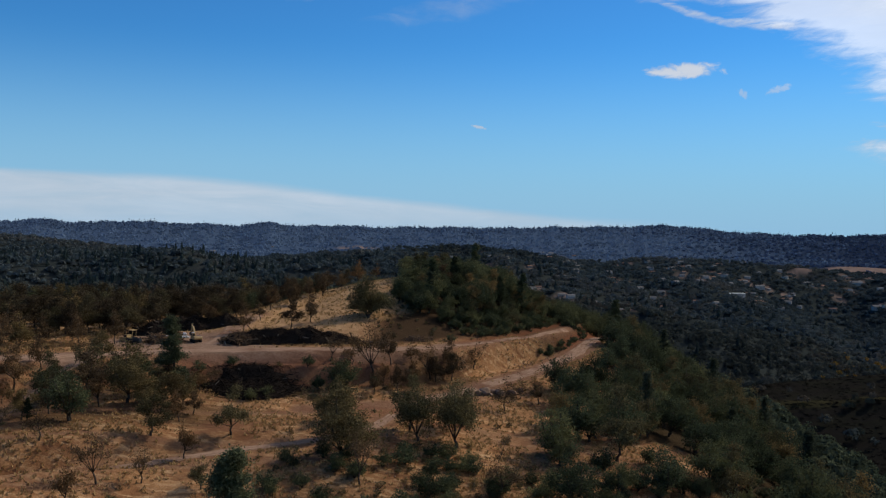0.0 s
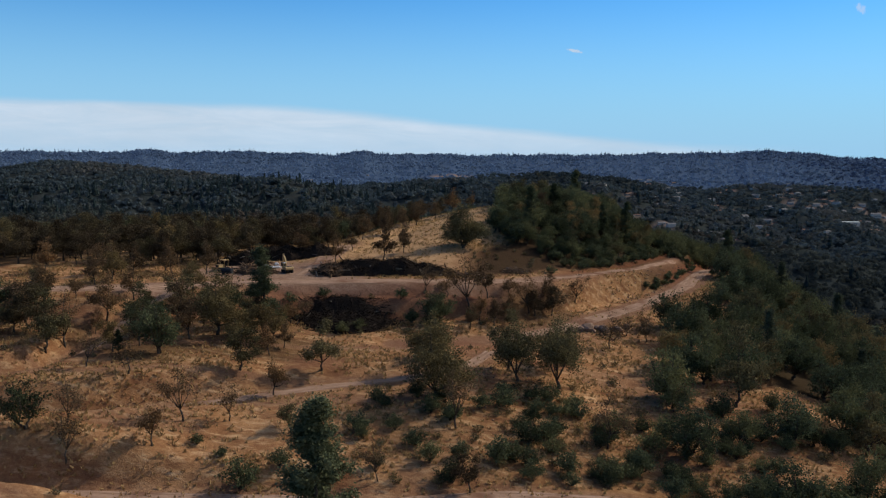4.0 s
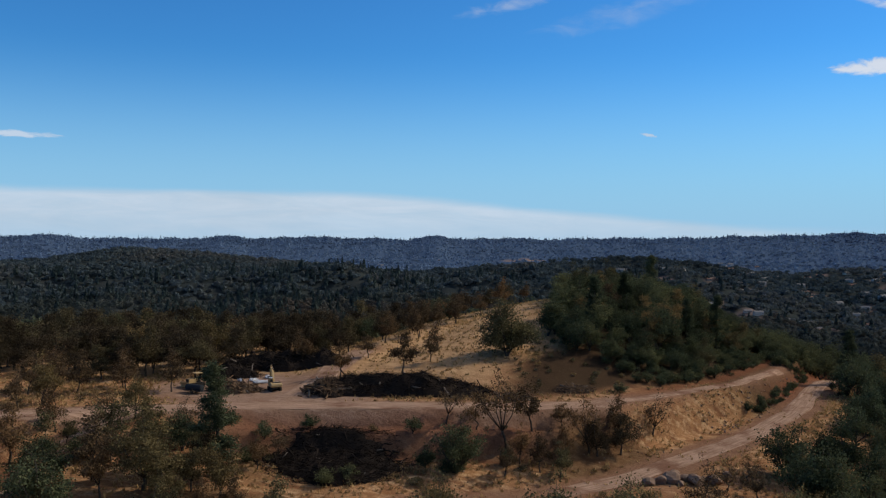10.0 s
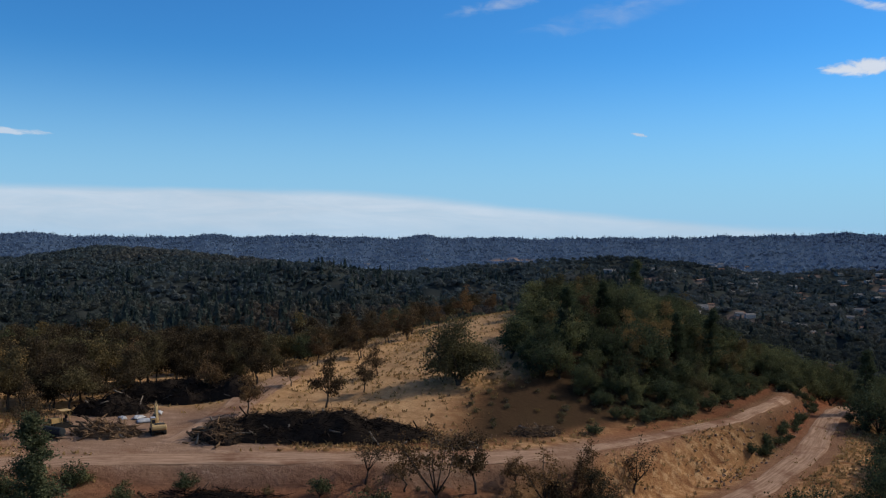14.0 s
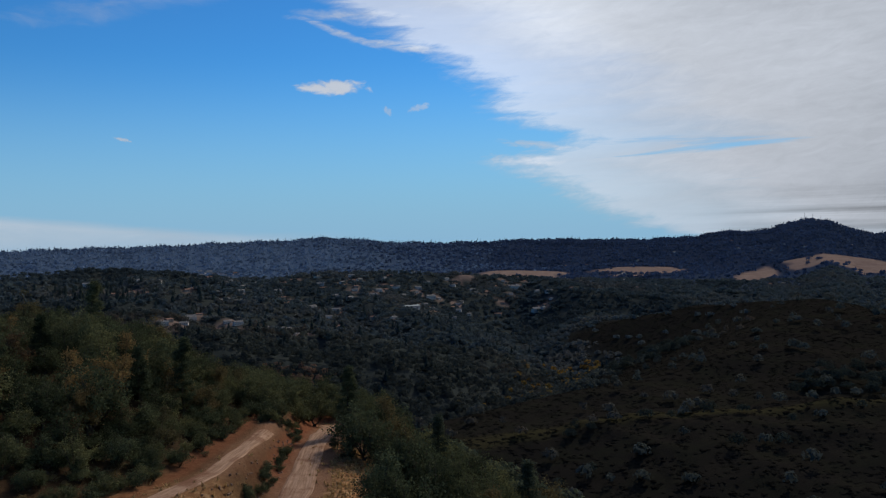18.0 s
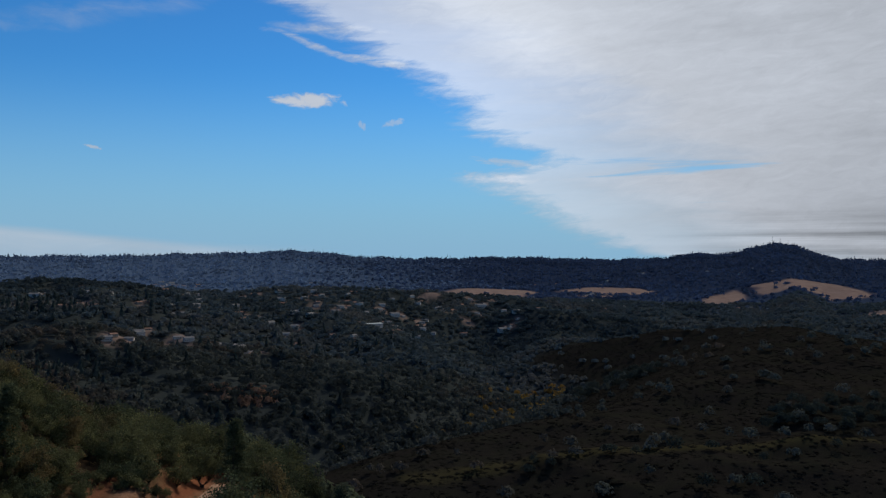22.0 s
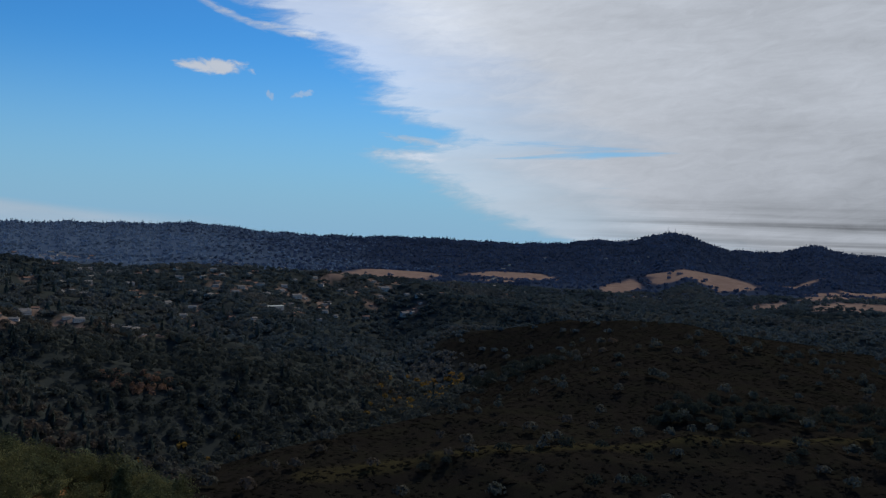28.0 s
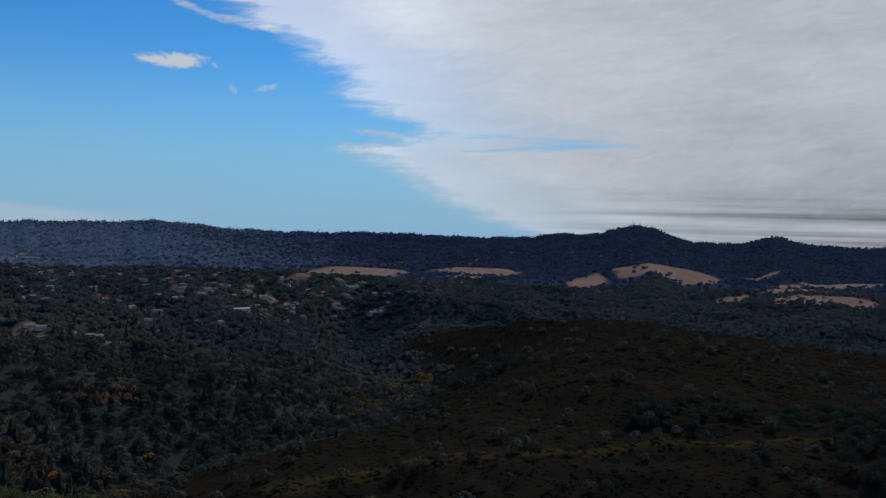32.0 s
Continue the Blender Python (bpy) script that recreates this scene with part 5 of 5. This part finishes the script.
def block(x0, x1, y0, y1, z0, z1, bevel=0.05, taper=0.0):
    """A box with eased edges; taper draws its top in."""
    bm = bmesh.new()
    bmesh.ops.create_cube(bm, size=1.0)
    for v in bm.verts:
        k = 1 - taper * (v.co.z > 0)
        v.co = ((x0 + x1) / 2 + v.co.x * (x1 - x0) * k, (y0 + y1) / 2 + v.co.y * (y1 - y0) * k, z0 if v.co.z < 0 else z1)
    if bevel:
        bmesh.ops.bevel(bm, geom=bm.edges[:], offset=bevel, segments=2, affect="EDGES")
    return bm


def slab(points, half, bevel=0.04):
    """A plate cut to an outline in the y-z plane, with thickness across x."""
    bm = bmesh.new()
    a = [bm.verts.new((-half, y, z)) for y, z in points]
    b = [bm.verts.new((half, y, z)) for y, z in points]
    bm.faces.new(a[::-1])
    bm.faces.new(b)
    n = len(points)
    for k in range(n):
        bm.faces.new((a[k], a[(k + 1) % n], b[(k + 1) % n], b[k]))
    bmesh.ops.recalc_face_normals(bm, faces=bm.faces[:])
    if bevel:
        bmesh.ops.bevel(bm, geom=bm.edges[:], offset=bevel, segments=1, affect="EDGES")
    return bm


def from_tube(points, radii, sides=8):
    bm = bmesh.new()
    v, f = tube(points, radii, sides)
    vs = [bm.verts.new(q) for q in v]
    for q in f:
        bm.faces.new([vs[i] for i in q])
    return bm


def moved(bm, m):
    bmesh.ops.transform(bm, matrix=m, verts=bm.verts[:])
    return bm


def track_loop(length, high, wide, x):
    """A crawler track: a stadium-shaped belt with grousers."""
    r, pts = high / 2, []
    for k in range(9):
        a = -math.pi / 2 + math.pi * k / 8
        pts.append((length / 2 - r + r * math.cos(a), r + r * math.sin(a)))
    for k in range(9):
        a = math.pi / 2 + math.pi * k / 8
        pts.append((-length / 2 + r + r * math.cos(a), r + r * math.sin(a)))
    bm = slab(pts, wide / 2, 0.02)
    for k in range(16):
        y = -length / 2 + r + (length - 2 * r) * k / 15
        for z in (-0.02, high - 0.03):
            bmesh.ops.create_cube(bm, size=1.0, matrix=Matrix.Translation((0, y, z + 0.025)) @ Matrix.Diagonal((wide * 1.02, 0.05, 0.06, 1)))
    return moved(bm, Matrix.Translation((x, 0, 0.02)))


def excavator(x, y, turn):
    root = tagged(new("excavator"), "yellow tracked excavator with raised boom on bare earth", "excavator")
    for side in (-0.93, 0.93):
        part("track", track_loop(3.2, 0.78, 0.5, side), rubber, root, "dusty black crawler track")
    part("undercarriage", block(-0.7, 0.7, -0.9, 0.9, 0.35, 0.85), black_steel, root)
    body = part("body", block(-1.15, 1.15, -1.5, 0.75, 0.92, 1.75, 0.1, 0.04), yellow, root)
    part("counterweight", slab([(-2.0, 0.95), (-2.08, 1.3), (-1.95, 1.72), (-1.45, 1.78), (-1.45, 0.95)], 1.16, 0.09), yellow, root)
    part("engine_grille", block(-0.6, 0.95, -1.4, -0.3, 1.752, 1.86, 0.03), black_steel, root, "dark engine cover")
    cab = part("cab", block(-1.15, -0.3, -0.35, 1.1, 1.05, 2.62, 0.09, 0.07), yellow, root)
    for bm, label in ((block(-1.04, -0.42, 1.045, 1.085, 1.7, 2.45, 0.0), "windscreen"), (block(-1.155, -1.12, -0.15, 0.9, 1.75, 2.42, 0.0), "side window"), (block(-1.0, -0.45, -0.36, -0.325, 1.8, 2.4, 0.0), "rear window")):
        part("window", bm, glass_dark, cab, label)
    part("cab_roof", block(-1.12, -0.32, -0.3, 0.98, 2.6, 2.7, 0.03), white_sheet, cab, "pale cab roof")
    boom = part("boom", slab([(0.5, 1.35), (0.9, 1.2), (2.1, 3.5), (3.15, 4.35), (3.0, 4.7), (1.7, 3.85), (0.7, 2.2)], 0.2), yellow, root)
    part("boom_cylinder", from_tube([(0.3, 1.0, 1.2), (0.3, 1.85, 3.1)], [0.09, 0.07]), black_steel, boom)
    stick = part("stick", slab([(2.6, 4.95), (3.15, 4.85), (3.5, 3.9), (3.75, 2.45), (3.5, 2.4), (3.05, 3.9)], 0.15), yellow, root)
    part("stick_cylinder", from_tube([(0, 1.9, 4.2), (0, 2.75, 4.95)], [0.07, 0.05]), black_steel, stick)
    part("bucket", slab([(3.4, 2.45), (3.85, 2.45), (4.1, 1.9), (3.75, 1.45), (3.25, 1.5), (3.1, 1.75), (3.5, 1.9)], 0.42, 0.03), black_steel, root, "worn dark bucket")
    for px in (-0.75, 0.85):
        part("handrail", from_tube([(px, -0.9, 1.75), (px, -0.9, 2.1), (px, -0.25, 2.1), (px, -0.25, 1.75)], [0.025] * 4, 5), black_steel, root)
    root.matrix_basis = pose(x, y, float(terrain(x, y)) - 0.03, 0, 0, turn) @ Matrix.Scale(0.82, 4)
    return root


def bulldozer(x, y, turn):
    root = tagged(new("bulldozer"), "small old yellow bulldozer with canopy parked by trees", "bulldozer")
    for side in (-0.85, 0.85):
        part("track", track_loop(2.6, 0.75, 0.42, side), rubber, root, "dusty crawler track")
    part("hood", block(-0.5, 0.5, 0.1, 1.5, 0.75, 1.5, 0.06), yellow, root)
    part("radiator_grille", block(-0.46, 0.46, 1.48, 1.56, 0.8, 1.45, 0.02), black_steel, root)
    part("chassis", block(-0.62, 0.62, -1.2, 1.3, 0.4, 0.78, 0.04), black_steel, root)
    part("seat", block(-0.35, 0.35, -0.75, -0.2, 0.8, 1.25, 0.06), rubber, root)
    part("backrest", block(-0.35, 0.35, -0.85, -0.72, 1.2, 1.75, 0.05), rubber, root)
    for px in (-0.62, 0.62):
        for py in (-1.0, 0.05):
            part("post", from_tube([(px, py, 0.75), (px, py, 2.35)], [0.045, 0.045], 6), yellow, root)
    part("canopy", block(-0.8, 0.8, -1.2, 0.25, 2.33, 2.43, 0.03), yellow, root, "faded sun canopy")
    part("blade", slab([(1.85, 0.12), (2.0, 0.15), (1.95, 0.6), (2.1, 1.0), (2.02, 1.05), (1.82, 0.6)], 1.35, 0.02), yellow, root, "dozer blade resting on the ground")
    for px in (-0.75, 0.75):
        part("push_arm", block(px - 0.06, px + 0.06, 0.2, 1.9, 0.42, 0.55, 0.02), black_steel, root)
    part("exhaust", from_tube([(0.2, 0.7, 1.45), (0.2, 0.7, 2.15)], [0.05, 0.05], 7), black_steel, root)
    root.matrix_basis = pose(x, y, float(terrain(x, y)) - 0.03, 0, 0, turn)
    return root


def trailer(x, y, turn):
    root = tagged(new("tank_trailer"), "low dusty blue grey tank trailer on two wheels", "trailer")
    part("tank", from_tube([(0, -1.7, 0.95), (0, -1.6, 0.95), (0, 1.6, 0.95), (0, 1.7, 0.95)], [0.35, 0.55, 0.55, 0.35], 14), blue_paint, root)
    part("frame", block(-0.6, 0.6, -1.8, 1.9, 0.38, 0.5, 0.02), black_steel, root)
    part("drawbar", from_tube([(0, 1.8, 0.44), (0, 2.9, 0.35)], [0.06, 0.05], 6), black_steel, root)
    for px in (-0.72, 0.72):
        w = part("wheel", from_tube([(px - 0.11, 0, 0.36), (px + 0.11, 0, 0.36)], [0.36, 0.36], 16), rubber, root)
        part("rim", from_tube([(px - 0.12, 0, 0.36), (px + 0.12, 0, 0.36)], [0.19, 0.19], 12), black_steel, w)
    root.matrix_basis = pose(x, y, float(terrain(x, y)), 0, 0, turn)
    return root


excavator(-55.4, 189.3, 36)
bulldozer(-70.2, 189.5, 150)
trailer(-67.6, 184.4, 75)


# ---------------------------------------------------------------- brush piles, logs and stones
def heap_top(u, v, tall, seed, rough=0.28):
    """Height of an uneven heap with a ragged outline, over its own unit square."""
    turn = np.arctan2(v, u)
    r = np.hypot(u, v) * (1.12 + 0.34 * fbm(np.cos(turn) * 2.2 + seed, np.sin(turn) * 2.2, 1.0, seed))
    d = np.clip(1 - r ** 2.2, 0, 1)
    return tall * d ** 0.6 * np.clip(0.78 + 2.2 * rough * fbm(u * 5 + seed, v * 2.6, 1.0, seed + 3), 0.12, 2), d


def mound(length, width, tall, seed):
    """A long uneven heap, open below."""
    u, v = np.meshgrid(np.linspace(-1.15, 1.15, 60), np.linspace(-1.15, 1.15, 26), indexing="ij")
    z, d = heap_top(u, v, tall, seed)
    co = np.stack([u * length / 2, v * width / 2, z - 0.5 * (d <= 0)], -1).reshape(-1, 3)
    n, m = u.shape
    i = np.arange(n - 1)[:, None] * m + np.arange(m - 1)[None, :]
    f = np.stack([i, i + m, i + m + 1, i + 1], -1).reshape(-1, 4)
    return co, f.tolist()


STICKS = {}


def stick_mesh(material, n):
    key = (material.name, n)
    if key not in STICKS:
        gen = np.random.default_rng(500 + n)
        pts = [(0.5 * gen.normal() * 0.12 * k, gen.normal() * 0.10 * k, 1.15 * (k - 1.5)) for k in range(4)]
        v, f = tube(pts, [0.11, 0.10, 0.075, 0.04], 6)
        STICKS[key] = mesh_from("log", v, f, material, True)
    return STICKS[key]


def heap(name, x, y, length, width, tall, turn, seed, logs, mat_mound, mat_log, label, thick=1.0, pale=0.12):
    gen = np.random.default_rng(seed)
    root = tagged(new(name), label, "brush pile", "piles of cleared brush")
    z0, c, w = float(terrain(x, y)), math.cos(radians(turn)), math.sin(radians(turn))

    def lie(px, py):
        """How far the land under a place in the heap stands over that at its middle."""
        return terrain(x + px * c - py * w, y + px * w + py * c) - z0

    v, f = mound(length, width, tall, seed)
    v[:, 2] += lie(v[:, 0], v[:, 1])
    m = new("mound", mesh_from("mound", v, f, mat_mound))
    m.parent = root
    for k in range(logs):
        a, r = gen.uniform(0, 2 * math.pi), math.sqrt(gen.uniform()) * 0.98
        px, py = math.cos(a) * r * length / 2, math.sin(a) * r * width / 2
        pz = float(heap_top(np.cos(a) * r, np.sin(a) * r, tall, seed)[0] + lie(px, py))
        ob = new("log", stick_mesh(bare_wood if gen.uniform() < pale else mat_log, int(gen.integers(6))))
        ob.parent = root
        s = thick * gen.uniform(0.6, 1.5)
        ob.matrix_basis = pose(px, py, pz + 0.05, 90 + gen.normal() * 22, gen.normal() * 16, 90 + gen.normal() * 45 + (0 if gen.uniform() < 0.7 else 90)) @ Matrix.Diagonal((s, s, thick * gen.uniform(0.4, 1.1), 1))
    n = int(length * width * 14)
    a, r = gen.uniform(0, 2 * math.pi, n), np.sqrt(gen.uniform(size=n))
    px, py = np.cos(a) * r * length / 2, np.sin(a) * r * width / 2
    mid = np.stack([px, py, heap_top(np.cos(a) * r, np.sin(a) * r, tall, seed)[0] + lie(px, py) + gen.uniform(-0.05, 0.28, n)], -1)
    d = gen.normal(size=(n, 3)) * np.array([1, 0.6, 0.35])
    d /= np.linalg.norm(d, axis=1)[:, None]
    e = np.cross(d, gen.normal(size=(n, 3)))
    e /= np.linalg.norm(e, axis=1)[:, None]
    ln = gen.uniform(0.5, 1.5, n)[:, None]
    tri = np.stack([mid - d * ln, mid + d * ln + e * 0.02, mid + e * 0.07], 1).reshape(-1, 3)
    t = new("brushwood", mesh_from("brushwood", tri, np.arange(3 * n).reshape(-1, 3), mat_log))
    t.parent = root
    tagged(t, kind="stuff")
    root.matrix_basis = pose(x, y, z0 - 0.12, 0, 0, turn)
    return root


heap("brush_pile", -33.6, 192.4, 34, 9.5, 3.0, 10, 11, 130, burnt_wood, burnt_wood, "long dark pile of cut brush and branches beside the road")
heap("brush_pile", -45.0, 188.6, 9, 6.5, 2.4, 25, 17, 60, burnt_wood, log_wood, "brown end of a brush pile with roots and stumps", 1.1)
heap("brush_pile", -37.5, 168.6, 23, 15.0, 2.2, 8, 13, 130, burnt_wood, burnt_wood, "black heap of brush in a hollow below the road", 1.0, 0.04)
heap("log_pile", -61.8, 187.6, 9.5, 5.5, 1.6, 4, 19, 150, log_wood, log_wood, "low stack of cut brown logs beside the excavator", 1.1, 0.08)
heap("brush_pile", -61.5, 210.5, 25, 10, 3.4, 8, 23, 70, burnt_wood, burnt_wood, "dark pile of branches below the oaks")
heap("brush_pile", -68.5, 199.5, 13, 7, 2.6, 14, 29, 50, burnt_wood, burnt_wood, "dark heap of brush in front of trees")
heap("brush_pile", -14.5, 193.2, 6, 4.5, 1.1, 30, 31, 26, burnt_wood, log_wood, "small scattered pile of pale branches", 0.9, 0.3)
heap("brush_pile", -5.5, 202.0, 9, 4, 0.8, 35, 37, 22, burnt_wood, log_wood, "low scattered brush along the clearing", 0.8, 0.3)


def crumpled_sheet(x, y, size, seed):
    gx, gy = np.meshgrid(np.linspace(-1, 1, 16), np.linspace(-1, 1, 12), indexing="ij")
    z = 0.35 * (1 - np.maximum(np.abs(gx), np.abs(gy)) ** 4) + 0.22 * fbm(gx * 3 + seed, gy * 3, 1.0, seed)
    n, m = gx.shape
    i = np.arange(n - 1)[:, None] * m + np.arange(m - 1)[None, :]
    v = np.stack([gx * size, gy * size * 0.6, z], -1).reshape(-1, 3)
    me = mesh_from("tarpaulin", v, np.stack([i, i + m, i + m + 1, i + 1], -1).reshape(-1, 4), white_sheet, True)
    ob = tagged(new("tarpaulin", me), "crumpled white plastic sheeting lying by the brush", "tarpaulin")
    ob.modifiers.new("thickness", "SOLIDIFY").thickness = 0.03
    ob.matrix_basis = pose(x, y, float(terrain(x, y)) + 0.12, 0, 0, seed * 37)


crumpled_sheet(-60.2, 195.0, 1.5, 1)
crumpled_sheet(-62.5, 196.5, 1.0, 2)
crumpled_sheet(-61.0, 199.5, 0.8, 3)
crumpled_sheet(-64.5, 195.5, 0.7, 4)


def stone_mesh(seed):
    gen = np.random.default_rng(seed)
    bm = bmesh.new()
    bmesh.ops.create_icosphere(bm, subdivisions=2, radius=0.5)
    axes_ = [Vector(gen.normal(size=3)).normalized() for _ in range(7)]
    cuts = gen.uniform(0.28, 0.42, 7)
    for v in bm.verts:
        for a, c in zip(axes_, cuts):
            over_by = v.co.dot(a) - c
            if over_by > 0:
                v.co -= a * over_by * 0.92
        v.co += Vector(gen.normal(size=3)) * 0.012
    me = bpy.data.meshes.new("boulder")
    bm.to_mesh(me)
    bm.free()
    me.materials.append(rock)
    return me


STONES = [stone_mesh(600 + k) for k in range(5)]
for k, (x, y, s) in enumerate([(6.2, 175.6, 1.5), (7.8, 176.6, 1.7), (9.3, 177.4, 2.1), (9.9, 179.2, 1.6), (11.3, 178.2, 1.4), (12.6, 177.8, 1.9), (15.4, 179.4, 2.0), (8.6, 178.6, 1.0), (13.9, 179.6, 0.9), (17.6, 182.6, 1.2), (10.6, 176.4, 0.9)]):
    ob = tagged(new("boulder", STONES[k % 5]), "reddish brown boulder in a row beside the dirt road", "boulder", "boulders beside the road")
    ob.matrix_basis = pose(x, y, float(terrain(x, y)) + s * 0.25, 0, 0, k * 61) @ Matrix.Diagonal((s * 1.4, s * 1.25, s * 1.0, 1))


def rubble(name, spots, label):
    """Loose stones joined into one mesh."""
    verts, faces = [], []
    gen = np.random.default_rng(len(spots))
    for x, y, s in spots:
        me = STONES[int(gen.integers(5))]
        m = pose(x, y, float(terrain(x, y)) + s * 0.08, gen.uniform(0, 360), 0, gen.uniform(0, 360)) @ Matrix.Scale(s, 4)
        n = len(verts)
        verts += [tuple(m @ v.co) for v in me.vertices]
        faces += [tuple(i + n for i in p.vertices) for p in me.polygons]
    tagged(new(name, mesh_from(name, verts, faces, rock)), label, "stones", kind="stuff")


bank_spots = []
for _ in range(1500):
    x, y = rng.uniform(10, 47), rng.uniform(205, 264)
    e = along(np.array([x]), np.array([y]), LOWER_ROAD)
    f = along(np.array([x]), np.array([y]), MAIN_ROAD)
    if 3.2 < e[0][0] < 9 and e[2][0] > 0 and f[0][0] > 2 and f[2][0] < 0 and len(bank_spots) < 170:
        bank_spots.append((x, y, rng.uniform(0.15, 0.5)))
rubble("bank_stones", bank_spots, "loose stones on the cut bank between two dirt roads")
slope_spots = []
for _ in range(900):
    x, y = rng.uniform(-22, 24), rng.uniform(118, 200)
    if clear_of(x, y, 0.3):
        slope_spots.append((x, y, rng.uniform(0.12, 0.38)))
rubble("slope_stones", slope_spots[:330], "small pale stones strewn on a dry slope")

# ---------------------------------------------------------------- houses and masts in the distance
stucco = surface("pale_house_wall", (0.2, 0.17, 0.14), (0.32, 0.28, 0.24), 0.6, 0.85, relief=0.1)
plaster = surface("white_house_wall", (0.36, 0.33, 0.30), (0.56, 0.52, 0.47), 0.6, 0.8, relief=0.1)
roof_grey = surface("grey_roof", (0.10, 0.095, 0.09), (0.22, 0.21, 0.2), 1.5, 0.8, relief=0.3)
roof_red = surface("tile_roof", (0.14, 0.085, 0.065), (0.24, 0.15, 0.115), 1.5, 0.8, relief=0.3)
roof_metal = surface("sheet_metal_roof", (0.14, 0.17, 0.17), (0.24, 0.28, 0.28), 0.4, 0.6, 0.0, relief=0.1)
mast_steel = paint("mast_steel", (0.3, 0.3, 0.31), (0.2, 0.16, 0.13), 0.5, 0.6)


def gable_roof(w, d, z0, rise_by, eave=0.6):
    bm = bmesh.new()
    w, d = w / 2 + eave, d / 2 + eave
    low = [bm.verts.new(p) for p in ((-w, -d, z0), (w, -d, z0), (w, d, z0), (-w, d, z0))]
    top = [bm.verts.new(p) for p in ((-w, 0, z0 + rise_by), (w, 0, z0 + rise_by))]
    for f in ((low[0], low[1], top[1], top[0]), (low[2], low[3], top[0], top[1]), (low[1], low[2], top[1]), (low[3], low[0], top[0]), (low[3], low[2], low[1], low[0])):
        bm.faces.new(f)
    return bm


def house(w, d, h, walls, roof, label, shed=False):
    root = tagged(new("warehouse" if shed else "house"), label, "warehouse" if shed else "house", "houses among the wooded hills")
    part("wall", block(-w / 2, w / 2, -d / 2, d / 2, -1.5, h, 0.03), walls, root)
    part("roof", gable_roof(w, d, h, d * (0.1 if shed else 0.24)), roof, root)
    step = 6.0 if shed else 3.2
    for k in range(int(w / step)):
        x = -w / 2 + step * (k + 0.5)
        if k == 1:
            part("door", block(x - 0.5 * (1 + 2 * shed), x + 0.5 * (1 + 2 * shed), -d / 2 - 0.05, -d / 2 + 0.02, 0.0, 2.1 + 1.5 * shed, 0.0), roof_grey, root)
        else:
            part("window", block(x - 0.7, x + 0.7, -d / 2 - 0.04, -d / 2 + 0.02, 1.0, 2.2, 0.0), glass_dark, root)
    if not shed:
        part("chimney", block(w * 0.25, w * 0.25 + 0.8, d * 0.08, d * 0.08 + 0.8, h, h + d * 0.24 + 0.7, 0.03), walls, root)
    return root


HOUSES = [house(14, 8, 3.0, plaster, roof_grey, "white single storey house with grey roof among trees"), house(12, 8, 3.2, stucco, roof_red, "pale stucco house with red tile roof"),
          house(17, 9, 5.4, plaster, roof_grey, "two storey white house on a wooded hill"), house(26, 11, 4.5, plaster, roof_metal, "long white warehouse with metal roof", True)]
SETTLED = set()


def settle(which, x, y, turn, scale=1.0):
    m = pose(x, y, float(terrain(x, y)), 0, 0, turn)
    if which not in SETTLED:
        SETTLED.add(which)
        HOUSES[which].matrix_basis = m
    else:
        copy_thing(HOUSES[which], m @ Matrix.Scale(scale, 4))


for x, y, t in ((790, 1310, 20), (830, 1350, 15), (394, 1128, 12)):
    settle(3, x, y, t, 0.9)
far_rng = np.random.default_rng(77)
for x0, y0, spread, count in ((330, 2600, 130, 22), (470, 1440, 90, 9), (300, 1400, 90, 7), (820, 1560, 110, 10), (1180, 1850, 90, 8), (560, 1290, 80, 7), (-150, 2750, 260, 10), (700, 2200, 260, 12), (1700, 2700, 420, 12), (2300, 2200, 350, 10), (-900, 2300, 400, 9), (130, 1215, 80, 9), (200, 1100, 90, 8), (420, 1250, 110, 14), (650, 1420, 90, 10), (-420, 1700, 160, 5)):
    for _ in range(count):
        settle(int(far_rng.integers(3)), x0 + far_rng.normal() * spread, y0 + far_rng.normal() * spread * 0.5, far_rng.uniform(-40, 40), far_rng.uniform(0.55, 0.95))

for k, (x, y, s) in enumerate(CLEARINGS):
    settle(k % 3, x, y, 8 + (k * 47) % 60 - 30, 0.55)


def radio_mast(x, y, tall):
    root = tagged(new("radio_mast"), "tall thin steel lattice radio mast on a wooded summit", "mast", "masts on the summit")
    corners = [(math.cos(a) * 1.2, math.sin(a) * 1.2) for a in (0.3, 0.3 + 2.094, 0.3 + 4.189)]
    for cx, cy in corners:
        part("leg", from_tube([(cx, cy, -2), (cx * 0.3, cy * 0.3, tall)], [0.35, 0.25], 5), mast_steel, root)
    for k in range(8):
        z, s = tall * k / 8, 1 - 0.7 * k / 8
        for i in range(3):
            a, b = corners[i], corners[(i + 1) % 3]
            part("brace", from_tube([(a[0] * s, a[1] * s, z), (b[0] * s * 0.9, b[1] * s * 0.9, z + tall / 8)], [0.15, 0.15], 4), mast_steel, root)
    part("antenna", from_tube([(0, 0, tall), (0, 0, tall + 6)], [0.2, 0.1], 5), mast_steel, root)
    root.matrix_basis = pose(x, y, float(terrain(x, y)), 0, 0, 0)


for bearing_deg, tall in ((45.3, 34), (45.75, 26), (46.2, 20)):
    b = radians(bearing_deg)
    radio_mast(4370 * math.sin(b), 4370 * math.cos(b), tall)
